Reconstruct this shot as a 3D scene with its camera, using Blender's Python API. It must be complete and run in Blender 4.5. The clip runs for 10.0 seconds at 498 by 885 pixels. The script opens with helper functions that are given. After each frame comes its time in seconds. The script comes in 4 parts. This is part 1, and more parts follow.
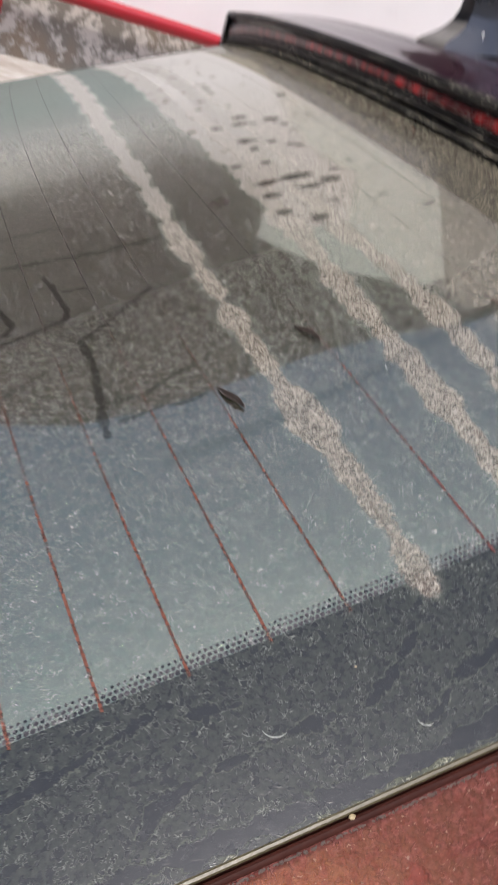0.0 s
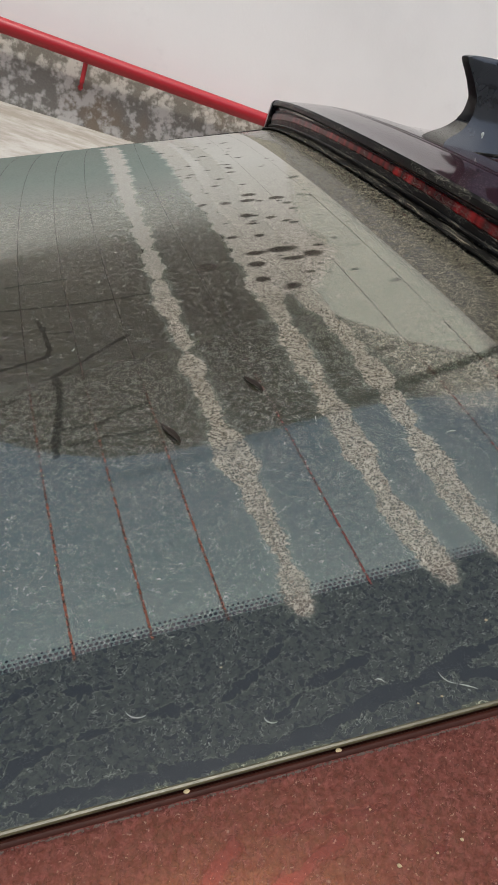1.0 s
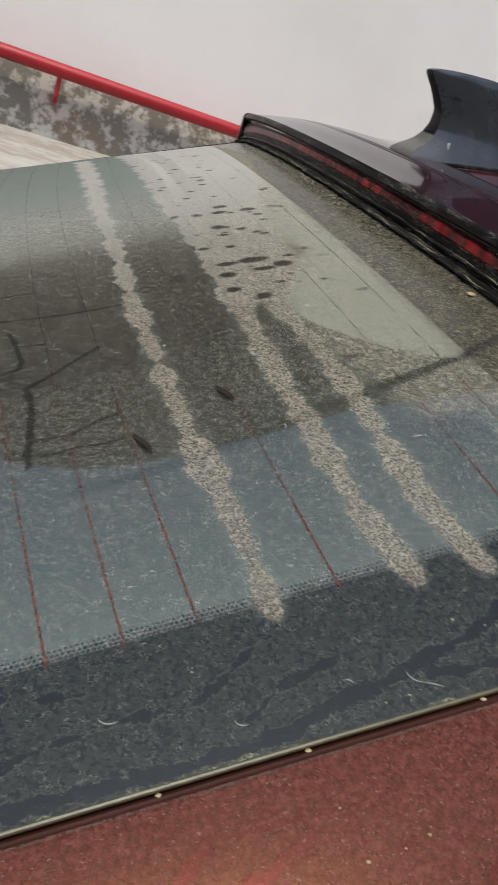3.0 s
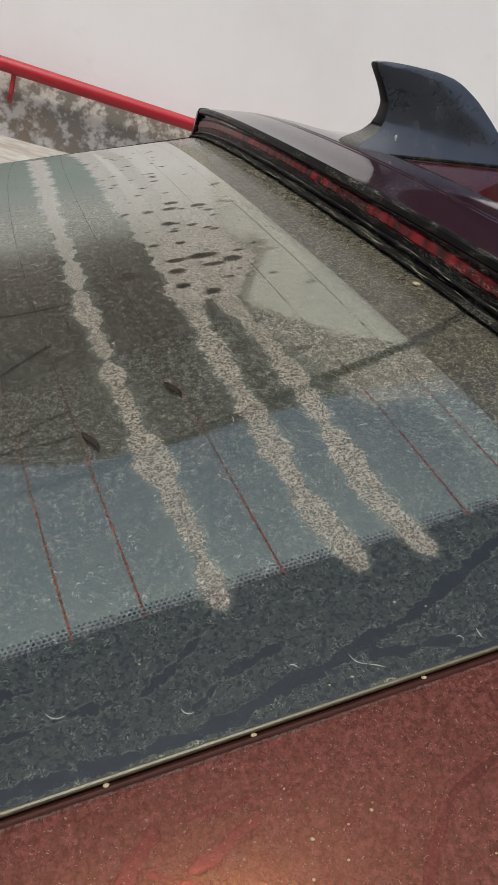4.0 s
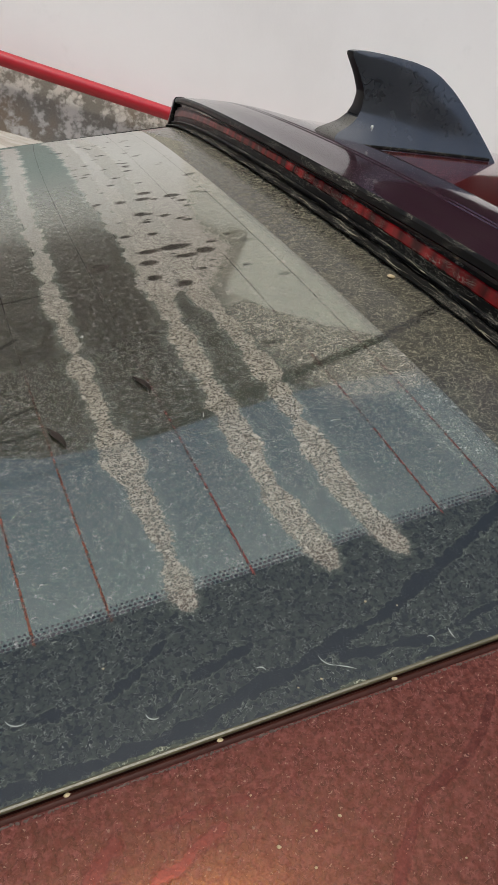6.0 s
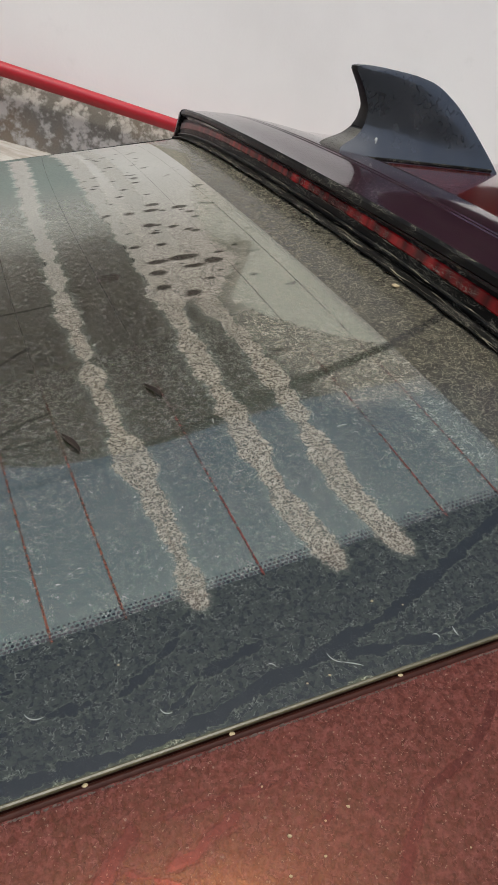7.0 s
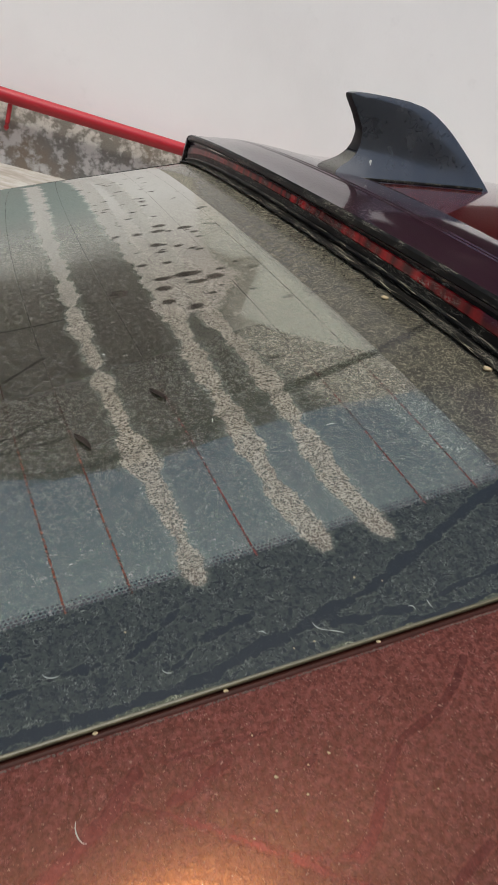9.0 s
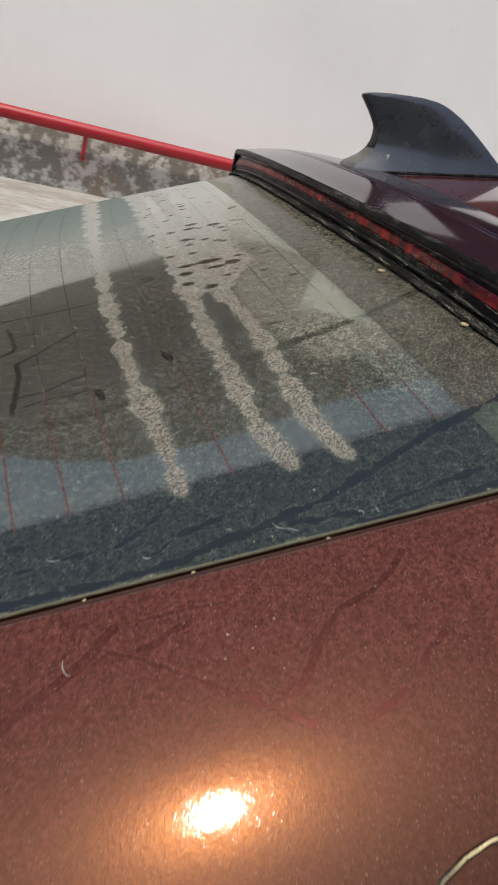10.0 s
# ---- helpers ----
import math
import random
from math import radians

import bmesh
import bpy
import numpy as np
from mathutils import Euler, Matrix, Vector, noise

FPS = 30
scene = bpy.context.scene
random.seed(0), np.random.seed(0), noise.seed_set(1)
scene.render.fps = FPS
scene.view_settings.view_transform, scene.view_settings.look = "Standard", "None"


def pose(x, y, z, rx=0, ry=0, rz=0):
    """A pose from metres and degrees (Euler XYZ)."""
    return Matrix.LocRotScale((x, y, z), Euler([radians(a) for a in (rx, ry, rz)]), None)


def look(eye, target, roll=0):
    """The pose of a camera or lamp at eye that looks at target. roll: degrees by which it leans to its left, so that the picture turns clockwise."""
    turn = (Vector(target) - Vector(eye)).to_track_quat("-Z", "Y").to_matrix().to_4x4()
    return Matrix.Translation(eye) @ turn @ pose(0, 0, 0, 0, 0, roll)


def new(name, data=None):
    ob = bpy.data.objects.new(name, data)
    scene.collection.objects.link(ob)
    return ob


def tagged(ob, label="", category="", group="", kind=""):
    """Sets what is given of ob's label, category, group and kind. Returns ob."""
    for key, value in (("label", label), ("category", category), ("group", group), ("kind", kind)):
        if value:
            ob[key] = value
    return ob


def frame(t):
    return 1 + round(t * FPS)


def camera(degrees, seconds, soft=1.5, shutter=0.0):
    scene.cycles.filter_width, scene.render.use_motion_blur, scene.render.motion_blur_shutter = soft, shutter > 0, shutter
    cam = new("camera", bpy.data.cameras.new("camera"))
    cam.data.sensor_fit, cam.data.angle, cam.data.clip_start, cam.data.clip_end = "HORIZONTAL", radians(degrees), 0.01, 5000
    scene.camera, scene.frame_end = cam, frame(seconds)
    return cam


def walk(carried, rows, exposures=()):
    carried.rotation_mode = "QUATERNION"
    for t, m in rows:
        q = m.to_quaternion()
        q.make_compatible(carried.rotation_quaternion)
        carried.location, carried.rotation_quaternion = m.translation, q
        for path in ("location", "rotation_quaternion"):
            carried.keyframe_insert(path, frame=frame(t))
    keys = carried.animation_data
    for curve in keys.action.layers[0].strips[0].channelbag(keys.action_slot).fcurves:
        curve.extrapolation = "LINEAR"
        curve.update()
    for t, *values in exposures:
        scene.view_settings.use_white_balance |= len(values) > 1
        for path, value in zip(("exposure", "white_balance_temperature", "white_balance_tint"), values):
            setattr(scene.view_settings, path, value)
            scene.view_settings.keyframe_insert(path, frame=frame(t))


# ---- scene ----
import functools

# World: x towards the car's front, y across the car, z up, metres; the car's middle plane is y = 0.
cam = camera(36.94, 10.0, soft=1.2, shutter=0.5)
ROWS = [
    (0.5, -0.1543, -0.7298, 1.4187, 61.19, -17.01, -14.49),
    (1.0, -0.1370, -0.7416, 1.4247, 62.27, -18.51, -13.76),
    (1.5, -0.1370, -0.7434, 1.4277, 63.01, -18.73, -13.80),
    (2.0, -0.1418, -0.7410, 1.4265, 62.80, -18.69, -13.61),
    (2.5, -0.1430, -0.7423, 1.4266, 63.15, -18.73, -13.62),
    (3.0, -0.1332, -0.7481, 1.4277, 63.64, -18.21, -15.58),
    (3.2, -0.1274, -0.7503, 1.4284, 63.78, -17.80, -16.76),
    (4.5, -0.1194, -0.7585, 1.4369, 64.10, -17.21, -18.80),
    (5.0, -0.1131, -0.7567, 1.4373, 63.99, -17.15, -19.50),
    (6.3, -0.1149, -0.7508, 1.4342, 63.85, -17.79, -19.84),
    (6.5, -0.1188, -0.7537, 1.4356, 64.30, -17.85, -19.63),
    (7.0, -0.1209, -0.7599, 1.4363, 64.46, -17.63, -19.58),
    (7.5, -0.1200, -0.7660, 1.4362, 64.61, -17.45, -19.80),
    (8.0, -0.1249, -0.7722, 1.4394, 65.21, -17.19, -19.44),
    (8.5, -0.1286, -0.7818, 1.4415, 65.49, -17.23, -19.66),
    (9.0, -0.1264, -0.7997, 1.4432, 65.74, -16.74, -18.88),
    (9.5, -0.1058, -0.8443, 1.4436, 66.35, -15.10, -17.03),
    (10.0, -0.0878, -0.8944, 1.4409, 65.91, -13.04, -13.20),
]
FIRST = [
    (0.0, (-0.176, -0.684, 1.400), (0.673, 0.834, 0.407), 18.7),
    (0.1, (-0.182, -0.692, 1.402), (0.664, 0.858, 0.464), 20.1),
    (0.2, (-0.178, -0.702, 1.404), (0.627, 0.887, 0.496), 21.6),
    (0.3, (-0.172, -0.709, 1.406), (0.604, 0.893, 0.490), 21.8),
]
walk(cam, [(t, look(e, a, r)) for t, e, a, r in FIRST] + [(t, pose(*r)) for t, *r in ROWS], exposures=[(0.0, 1.04, 5700, 13.0), (0.4, 0.84, 5750, 7.0), (1.0, 0.61, 5720, 4.3), (10.0, 0.61, 5720, 4.3)])

# ---- light: hazy high sun and sky ----
SUN_DIR = Vector((-0.22, -0.32, 0.91)).normalized()
world = bpy.data.worlds.new("world")
scene.world = world
world.use_nodes = True
wn = world.node_tree.nodes
sky = wn.new("ShaderNodeTexSky")
sky.sky_type = "NISHITA"
sky.sun_disc = False
sky.sun_elevation = math.asin(SUN_DIR.z)
sky.sun_rotation = math.atan2(SUN_DIR.x, SUN_DIR.y)
sky.dust_density = 7.0
sky.air_density = 0.75
sky.ozone_density = 0.4
wn["Background"].inputs[1].default_value = 0.092
world.node_tree.links.new(sky.outputs[0], wn["Background"].inputs[0])
sun_data = bpy.data.lights.new("sun", "SUN")
sun_data.energy, sun_data.angle, sun_data.color = 1.6, radians(3.5), (1.0, 0.88, 0.69)
sun = new("sun", sun_data)
sun.matrix_world = look(SUN_DIR * 30, (0, 0, 1))


# ---- materials ----
class Nodes:
    """A short hand for building a node material."""

    def __init__(self, name):
        self.mat = bpy.data.materials.new(name)
        self.mat.use_nodes = True
        self.tree = self.mat.node_tree
        self.tree.nodes.clear()
        self.out = self.tree.nodes.new("ShaderNodeOutputMaterial")
        self.coord = self.tree.nodes.new("ShaderNodeTexCoord").outputs["Object"]

    def put(self, socket, value):
        if isinstance(value, bpy.types.NodeSocket):
            self.tree.links.new(value, socket)
        elif isinstance(value, (tuple, list)):
            socket.default_value = (*value, 1.0) if len(value) == 3 and len(socket.default_value) == 4 else value
        else:
            socket.default_value = value

    def math(self, op, a, b=0.0, c=None, clamp=False):
        n = self.tree.nodes.new("ShaderNodeMath")
        n.operation, n.use_clamp = op, clamp
        self.put(n.inputs[0], a)
        self.put(n.inputs[1], b)
        if c is not None:
            self.put(n.inputs[2], c)
        return n.outputs[0]

    def ramp(self, v, a, b, lo=0.0, hi=1.0):
        n = self.tree.nodes.new("ShaderNodeMapRange")
        n.interpolation_type = "SMOOTHSTEP"
        for i, x in enumerate((v, a, b, lo, hi)):
            self.put(n.inputs[i], x)
        return n.outputs[0]

    def vec(self, scale=(1, 1, 1), turn=0.0):
        n = self.tree.nodes.new("ShaderNodeMapping")
        self.put(n.inputs["Vector"], self.coord)
        n.inputs["Scale"].default_value = scale
        n.inputs["Rotation"].default_value = (0, 0, turn)
        return n.outputs[0]

    def noise(self, scale, detail=3.0, rough=0.55, vec=None, distort=0.0):
        n = self.tree.nodes.new("ShaderNodeTexNoise")
        self.put(n.inputs["Vector"], vec or self.coord)
        n.inputs["Scale"].default_value, n.inputs["Detail"].default_value = scale, detail
        n.inputs["Roughness"].default_value, n.inputs["Distortion"].default_value = rough, distort
        return n.outputs[0]

    def cells(self, scale, feature="F1", vec=None):
        n = self.tree.nodes.new("ShaderNodeTexVoronoi")
        n.feature = feature
        self.put(n.inputs["Vector"], vec or self.coord)
        n.inputs["Scale"].default_value = scale
        return n.outputs["Distance"]

    def attr(self, name):
        n = self.tree.nodes.new("ShaderNodeAttribute")
        n.attribute_name = name
        return n.outputs["Fac"]

    def mix(self, fac, a, b):
        n = self.tree.nodes.new("ShaderNodeMix")
        n.data_type = "RGBA"
        self.put(n.inputs[0], fac)
        self.put(n.inputs[6], a)
        self.put(n.inputs[7], b)
        return n.outputs[2]

    def bump(self, height, strength=0.3, distance=0.001):
        n = self.tree.nodes.new("ShaderNodeBump")
        n.inputs["Strength"].default_value, n.inputs["Distance"].default_value = strength, distance
        self.put(n.inputs["Height"], height)
        return n.outputs[0]

    def bsdf(self, **k):
        n = self.tree.nodes.new("ShaderNodeBsdfPrincipled")
        for key, v in k.items():
            self.put(n.inputs[key.replace("_", " ")], v)
        return n.outputs[0]

    def blend(self, fac, a, b):
        n = self.tree.nodes.new("ShaderNodeMixShader")
        self.put(n.inputs[0], fac)
        self.tree.links.new(a, n.inputs[1])
        self.tree.links.new(b, n.inputs[2])
        return n.outputs[0]

    def done(self, shader):
        self.tree.links.new(shader, self.out.inputs[0])
        return self.mat


def worms(n, scale, thin, vec=None):
    """Thin wriggling threads, as dried dirt leaves them: 1 on a thread."""
    a = n.noise(scale, 2.0, 0.5, vec, 0.6)
    d = n.math("ABSOLUTE", n.math("SUBTRACT", a, 0.5))
    return n.ramp(d, thin, 0.0)


def dusty_glass():
    n = Nodes("dusty_tinted_glass")
    streak, mark, run, frit, frit_top = (n.attr(a) for a in ("streak", "mark", "run", "frit", "frit_top"))
    haze, fog, farness, rim_off = n.attr("haze"), n.attr("fog"), n.attr("farness"), n.attr("rim_off")
    mul, add, sub, top_of = (functools.partial(n.math, op) for op in ("MULTIPLY", "ADD", "SUBTRACT", "MAXIMUM"))
    far_off, far_sheen = n.ramp(farness, 0.0, 0.42), n.ramp(farness, 0.10, 0.56)
    grit, fine, mid, big = n.noise(620, 3, 0.65), n.noise(430, 3, 0.6), n.noise(110, 3, 0.6), n.noise(14, 3, 0.5)
    jag = add(mul(sub(mid, 0.5), 5.0), mul(sub(fine, 0.5), 8.0))
    in_streak = n.ramp(add(sub(streak, 0.6), jag), -1.4, 1.4)
    in_fringe = n.ramp(add(streak, mul(jag, 1.2)), -3.4, -0.6)
    in_fringe = top_of(in_fringe, n.ramp(add(n.attr("film"), jag), -3.0, 3.0))
    in_haze = n.ramp(add(haze, mul(jag, 1.6)), -4.0, 4.0)
    in_fog = n.ramp(add(fog, mul(jag, 1.8)), -7.0, 7.0)
    in_mark = n.ramp(add(mark, mul(jag, 0.8)), -2.2, 2.0)
    torn = add(run, add(mul(jag, 0.75), mul(sub(n.noise(70, 3), 0.54), 11.0)))
    in_run = n.ramp(torn, -0.3, 0.3)
    tide = mul(n.ramp(torn, -1.0, -0.35), sub(1.0, in_run))
    # dried drops: raised islands of dust with pale crests, bare pits between them
    wrinkle = n.noise(300, 2, 0.5, None, 0.7)
    crest = mul(n.ramp(n.math("ABSOLUTE", sub(wrinkle, 0.5)), 0.030, 0.010), n.ramp(n.noise(170, 2), 0.40, 0.58, 0.10, 1.0))
    small = n.noise(520, 2, 0.5, None, 0.6)
    crest_small = mul(n.ramp(n.math("ABSOLUTE", sub(small, 0.5)), 0.034, 0.010), n.ramp(n.noise(230, 2), 0.48, 0.62))
    curls = top_of(crest, mul(crest_small, 0.7))
    island = n.ramp(wrinkle, 0.455, 0.52)
    dent = n.noise(310, 2, 0.55, None, 0.5)
    pits = n.ramp(dent, 0.545, 0.58)
    pit_rim = mul(n.ramp(n.math("ABSOLUTE", sub(dent, 0.535)), 0.018, 0.004), n.ramp(n.noise(230, 1), 0.44, 0.57))
    in_frit, in_top = n.ramp(frit, -0.15, 0.15), n.ramp(frit_top, -0.15, 0.15)
    borders = top_of(in_frit, in_top)
    in_crack = n.ramp(add(n.attr("crack"), mul(jag, 0.62)), -0.4, 0.3)
    # how much of the surface the dust and the painted far sheen cover
    near = sub(1.0, far_sheen)
    # towards the far edge the dim mirrored wall is painted in as teal cover
    veil = add(n.ramp(big, 0.3, 0.7, 0.066, 0.102), add(n.ramp(grit, 0.42, 0.66, 0.0, 0.06), mul(far_sheen, 0.80)))
    veil = mul(veil, sub(1.0, mul(top_of(in_crack, mul(pits, n.ramp(near, 0.1, 0.7, 0.12, 0.92))), 0.95)))
    veil = add(veil, mul(mul(add(mul(curls, 0.16), mul(pit_rim, 0.36)), near), sub(1.0, in_crack)))
    lump = n.noise(430, 3, 0.6, None, 0.5)
    lump_rim = mul(n.ramp(n.math("ABSOLUTE", sub(lump, 0.47)), 0.024, 0.006), n.ramp(n.noise(200, 2), 0.40, 0.58, 0.06, 1.0))
    side = add(mul(n.ramp(lump, 0.36, 0.60, 0.25, 1.0), n.ramp(grit, 0.36, 0.62, 0.085, 0.185)), mul(lump_rim, n.ramp(mid, 0.36, 0.60, 0.20, 0.46)))
    net = top_of(worms(n, 185, 0.024), worms(n, 270, 0.024))
    upper = add(n.ramp(mid, 0.3, 0.7, 0.22, 0.38), mul(top_of(net, mul(curls, 0.5)), 0.36))
    threads = top_of(worms(n, 340, 0.075), worms(n, 500, 0.060))
    chinks = n.ramp(n.noise(390, 2, 0.5, None, 0.5), 0.56, 0.62)
    heavy = add(n.ramp(grit, 0.34, 0.64, 0.46, 0.60), mul(top_of(threads, far_off), 0.34))
    heavy = mul(heavy, sub(1.0, mul(mul(chinks, sub(1.0, top_of(threads, far_off))), 0.26)))
    fringe = add(n.ramp(grit, 0.35, 0.65, 0.12, 0.26), mul(curls, 0.26))
    light = add(n.ramp(grit, 0.35, 0.65, 0.54, 0.74), mul(top_of(threads, far_off), 0.20))
    thin = add(n.ramp(grit, 0.35, 0.65, 0.25, 0.40), mul(curls, 0.34))
    dust = add(mul(veil, sub(1.0, mul(borders, 0.9))), mul(tide, n.ramp(fine, 0.4, 0.55, 0.06, 0.42)))
    for cover, inside in ((side, in_frit), (thin, mul(in_fog, sub(1.0, borders))), (upper, in_top), (light, in_haze), (fringe, in_fringe), (heavy, in_streak)):
        dust = top_of(dust, mul(cover, inside))
    dust = n.math("MULTIPLY", dust, sub(1.0, mul(in_run, 0.84)), clamp=True)
    # crumbly crust along the cut edge of the glass
    in_crust = n.ramp(sub(add(mul(sub(n.noise(34, 3, 0.6), 0.46), 22.0), mul(jag, 0.30)), rim_off), -0.35, 0.35)
    crust = add(n.ramp(fine, 0.36, 0.62, 0.16, 0.36), mul(curls, 0.45))
    dust = top_of(dust, mul(crust, in_crust))
    in_wipe = mul(n.ramp(add(n.attr("wipe"), mul(jag, 0.45)), -2.0, 2.2), sub(1.0, top_of(mul(top_of(in_streak, in_haze), 0.80), mul(in_top, 0.45))))
    dust = mul(dust, sub(1.0, mul(in_wipe, 0.54)))
    grime = top_of(mul(in_mark, n.ramp(n.noise(150, 2), 0.38, 0.60, 0.34, 0.78)), top_of(mul(in_crack, 0.54), mul(in_wipe, 0.15)))
    dust = n.math("MAXIMUM", dust, grime, clamp=True)
    in_mark = top_of(top_of(in_mark, in_crack), mul(in_wipe, 0.8))
    bare = sub(1.0, in_streak)
    tone = n.mix(threads, n.mix(n.ramp(grit, 0.4, 0.62), (0.172, 0.140, 0.108), (0.262, 0.225, 0.176)), (0.445, 0.412, 0.345))
    tone = n.mix(mul(in_haze, bare), tone, n.mix(far_sheen, n.mix(threads, (0.155, 0.136, 0.116), (0.36, 0.33, 0.28)), (0.335, 0.322, 0.298)))
    # far streaks paled in colour, as dust whitens at a grazing view
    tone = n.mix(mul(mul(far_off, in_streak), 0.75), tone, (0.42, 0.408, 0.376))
    film_tone = n.mix(in_fringe, n.mix(far_sheen, n.mix(top_of(curls, pit_rim), (0.250, 0.206, 0.200), (0.42, 0.41, 0.385)), (0.108, 0.134, 0.121)), n.mix(far_sheen, n.mix(curls, (0.27, 0.275, 0.25), (0.46, 0.48, 0.43)), (0.24, 0.25, 0.235)))
    film_tone = n.mix(in_fog, film_tone, n.mix(curls, (0.300, 0.276, 0.232), (0.45, 0.415, 0.345)))
    tone = n.mix(mul(sub(1.0, top_of(in_streak, in_haze)), 0.95), tone, film_tone)
    tone = n.mix(mul(bare, mul(in_top, 0.80)), tone, n.mix(net, (0.098, 0.084, 0.050), (0.31, 0.28, 0.19)))
    tone = n.mix(mul(bare, mul(in_frit, 0.92)), tone, n.mix(lump_rim, (0.128, 0.150, 0.106), (0.33, 0.355, 0.295)))
    tone = n.mix(in_crust, tone, n.mix(curls, (0.135, 0.145, 0.088), (0.40, 0.40, 0.29)))
    tone = n.mix(mul(in_mark, 0.97), tone, n.mix(in_crack, (0.046, 0.036, 0.030), (0.012, 0.010, 0.009)))
    relief = add(add(mul(dust, 1.0), mul(grit, 0.4)), mul(threads, mul(in_streak, 0.7)))
    powder = n.bsdf(Base_Color=tone, Roughness=0.85, Specular_IOR_Level=0.05, Normal=n.bump(relief, 0.85, 0.0012))
    ripple = n.bump(add(curls, mul(island, 0.4)), 0.16, 0.0003)
    smear = n.ramp(farness, 0.17, 0.30, 0.035, 0.17)
    pane = n.bsdf(Base_Color=(0.28, 0.34, 0.32), Roughness=smear, IOR=3.0, Specular_Tint=(0.765, 0.985, 0.815), Coat_Weight=1.0, Coat_IOR=1.7, Coat_Roughness=smear, Coat_Tint=(1.0, 0.99, 0.86), Transmission_Weight=1.0, Normal=ripple)
    enamel = n.bsdf(Base_Color=(0.006, 0.008, 0.009), Roughness=0.12, IOR=1.6, Normal=ripple)
    # enamel border with rows of dots that shrink away from it
    along, off = n.attr("along"), n.attr("dots")
    pitch = 2.1
    row = n.math("FLOOR", n.math("DIVIDE", off, pitch))
    shift = mul(n.math("MODULO", n.math("ABSOLUTE", row), 2.0), pitch / 2)
    a = n.math("PINGPONG", add(along, shift), pitch / 2)
    b = sub(sub(off, mul(row, pitch)), pitch / 2)
    r = n.math("SQRT", add(mul(a, a), mul(b, b)))
    size = n.ramp(off, 0.0, 7.5, 0.92, 0.46)
    dots = mul(n.math("LESS_THAN", r, size), n.math("LESS_THAN", off, 6.3))
    black = n.math("MAXIMUM", borders, dots, clamp=True)
    body = n.blend(black, pane, enamel)
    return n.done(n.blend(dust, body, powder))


def car_paint(name, amount, low=(0.025, 0.0083, 0.0017), high=(0.040, 0.0145, 0.0034), metal=1.0, coat=0.30, coat_ior=1.5):
    """Dark red metallic paint under dried dust; amount: how dusty."""
    n = Nodes(name)
    mul, add, sub, top_of = (functools.partial(n.math, op) for op in ("MULTIPLY", "ADD", "SUBTRACT", "MAXIMUM"))
    grit, fine, mid, big = n.noise(900, 3, 0.6), n.noise(430, 3, 0.6), n.noise(120, 3, 0.6), n.noise(16, 3)
    jag = add(mul(sub(mid, 0.5), 3.2), mul(sub(fine, 0.5), 2.6))
    torn = add(n.attr("run"), jag)
    in_run = n.ramp(torn, -0.5, 0.5)
    tide = mul(n.ramp(torn, -1.5, -0.6), sub(1.0, in_run))
    # dried drops: small raised crusts with bare pits between them
    crust = n.noise(420, 2, 0.5, None, 0.5)
    pits = n.ramp(crust, 0.525, 0.585)
    crest = mul(n.ramp(n.math("ABSOLUTE", sub(crust, 0.505)), 0.034, 0.004), n.ramp(n.noise(210, 2), 0.48, 0.66))
    dust = add(n.ramp(fine, 0.35, 0.65, 0.52, 0.70), mul(crest, 0.12))
    dust = mul(dust, sub(1.0, mul(pits, 0.24)))
    dust = mul(dust, mul(n.ramp(big, 0.25, 0.7, 0.88, 1.08), n.ramp(mid, 0.34, 0.50, 0.93, 1.03)))
    dust = add(dust, mul(tide, 0.16))
    vein = n.math("ABSOLUTE", sub(n.noise(26, 4, 0.62, n.vec((1.0, 0.55, 1.0)), 0.5), 0.5))
    veins = mul(n.ramp(vein, 0.022, 0.010), n.ramp(n.noise(11, 2), 0.46, 0.56))
    dust = mul(dust, sub(1.0, top_of(mul(in_run, 0.42), mul(veins, 0.20))))
    # dust cover thins outwards across the shoulder
    sep = n.tree.nodes.new("ShaderNodeSeparateXYZ")
    n.put(sep.inputs[0], n.coord)
    dust = mul(dust, n.ramp(n.math("ABSOLUTE", sep.outputs[1]), 0.63, 0.75, 1.0, 0.36))
    dust = n.math("MULTIPLY", dust, amount, clamp=True)
    # washed runs show red paint, elsewhere an orange base carries the sun's glow
    base = n.mix(mul(in_run, 0.85), n.mix(n.noise(1900, 1), low, high), (0.038, 0.0050, 0.0022))
    glint = n.ramp(n.noise(620, 1), 0.66, 0.74)
    ripple = n.bump(add(mid, add(glint, mul(crust, 0.9))), 0.034 * amount + 0.008, 0.0008)
    rough = n.ramp(fine, 0.3, 0.7, 0.025 + 0.01 * amount, 0.03 + 0.05 * amount)
    paint = n.bsdf(Base_Color=base, Metallic=metal, Roughness=0.22, Coat_Weight=coat, Coat_IOR=coat_ior, Coat_Roughness=rough, Normal=ripple, Coat_Normal=ripple)
    tone = n.mix(n.ramp(add(mul(grit, 0.4), mul(n.noise(340, 3, 0.6), 0.6)), 0.40, 0.60), (0.130, 0.040, 0.033), (0.192, 0.069, 0.058))
    tone = n.mix(crest, tone, (0.24, 0.102, 0.090))
    powder = n.bsdf(Base_Color=tone, Roughness=0.9, Specular_IOR_Level=0.02, Normal=n.bump(sub(add(mul(dust, 0.7), mul(grit, 0.35)), mul(crust, 0.5)), 1.0, 0.0030))
    # bare grains of sand that catch the light
    grains = mul(n.ramp(n.noise(760, 1), 0.69, 0.73), 0.7 * min(1.0, amount))
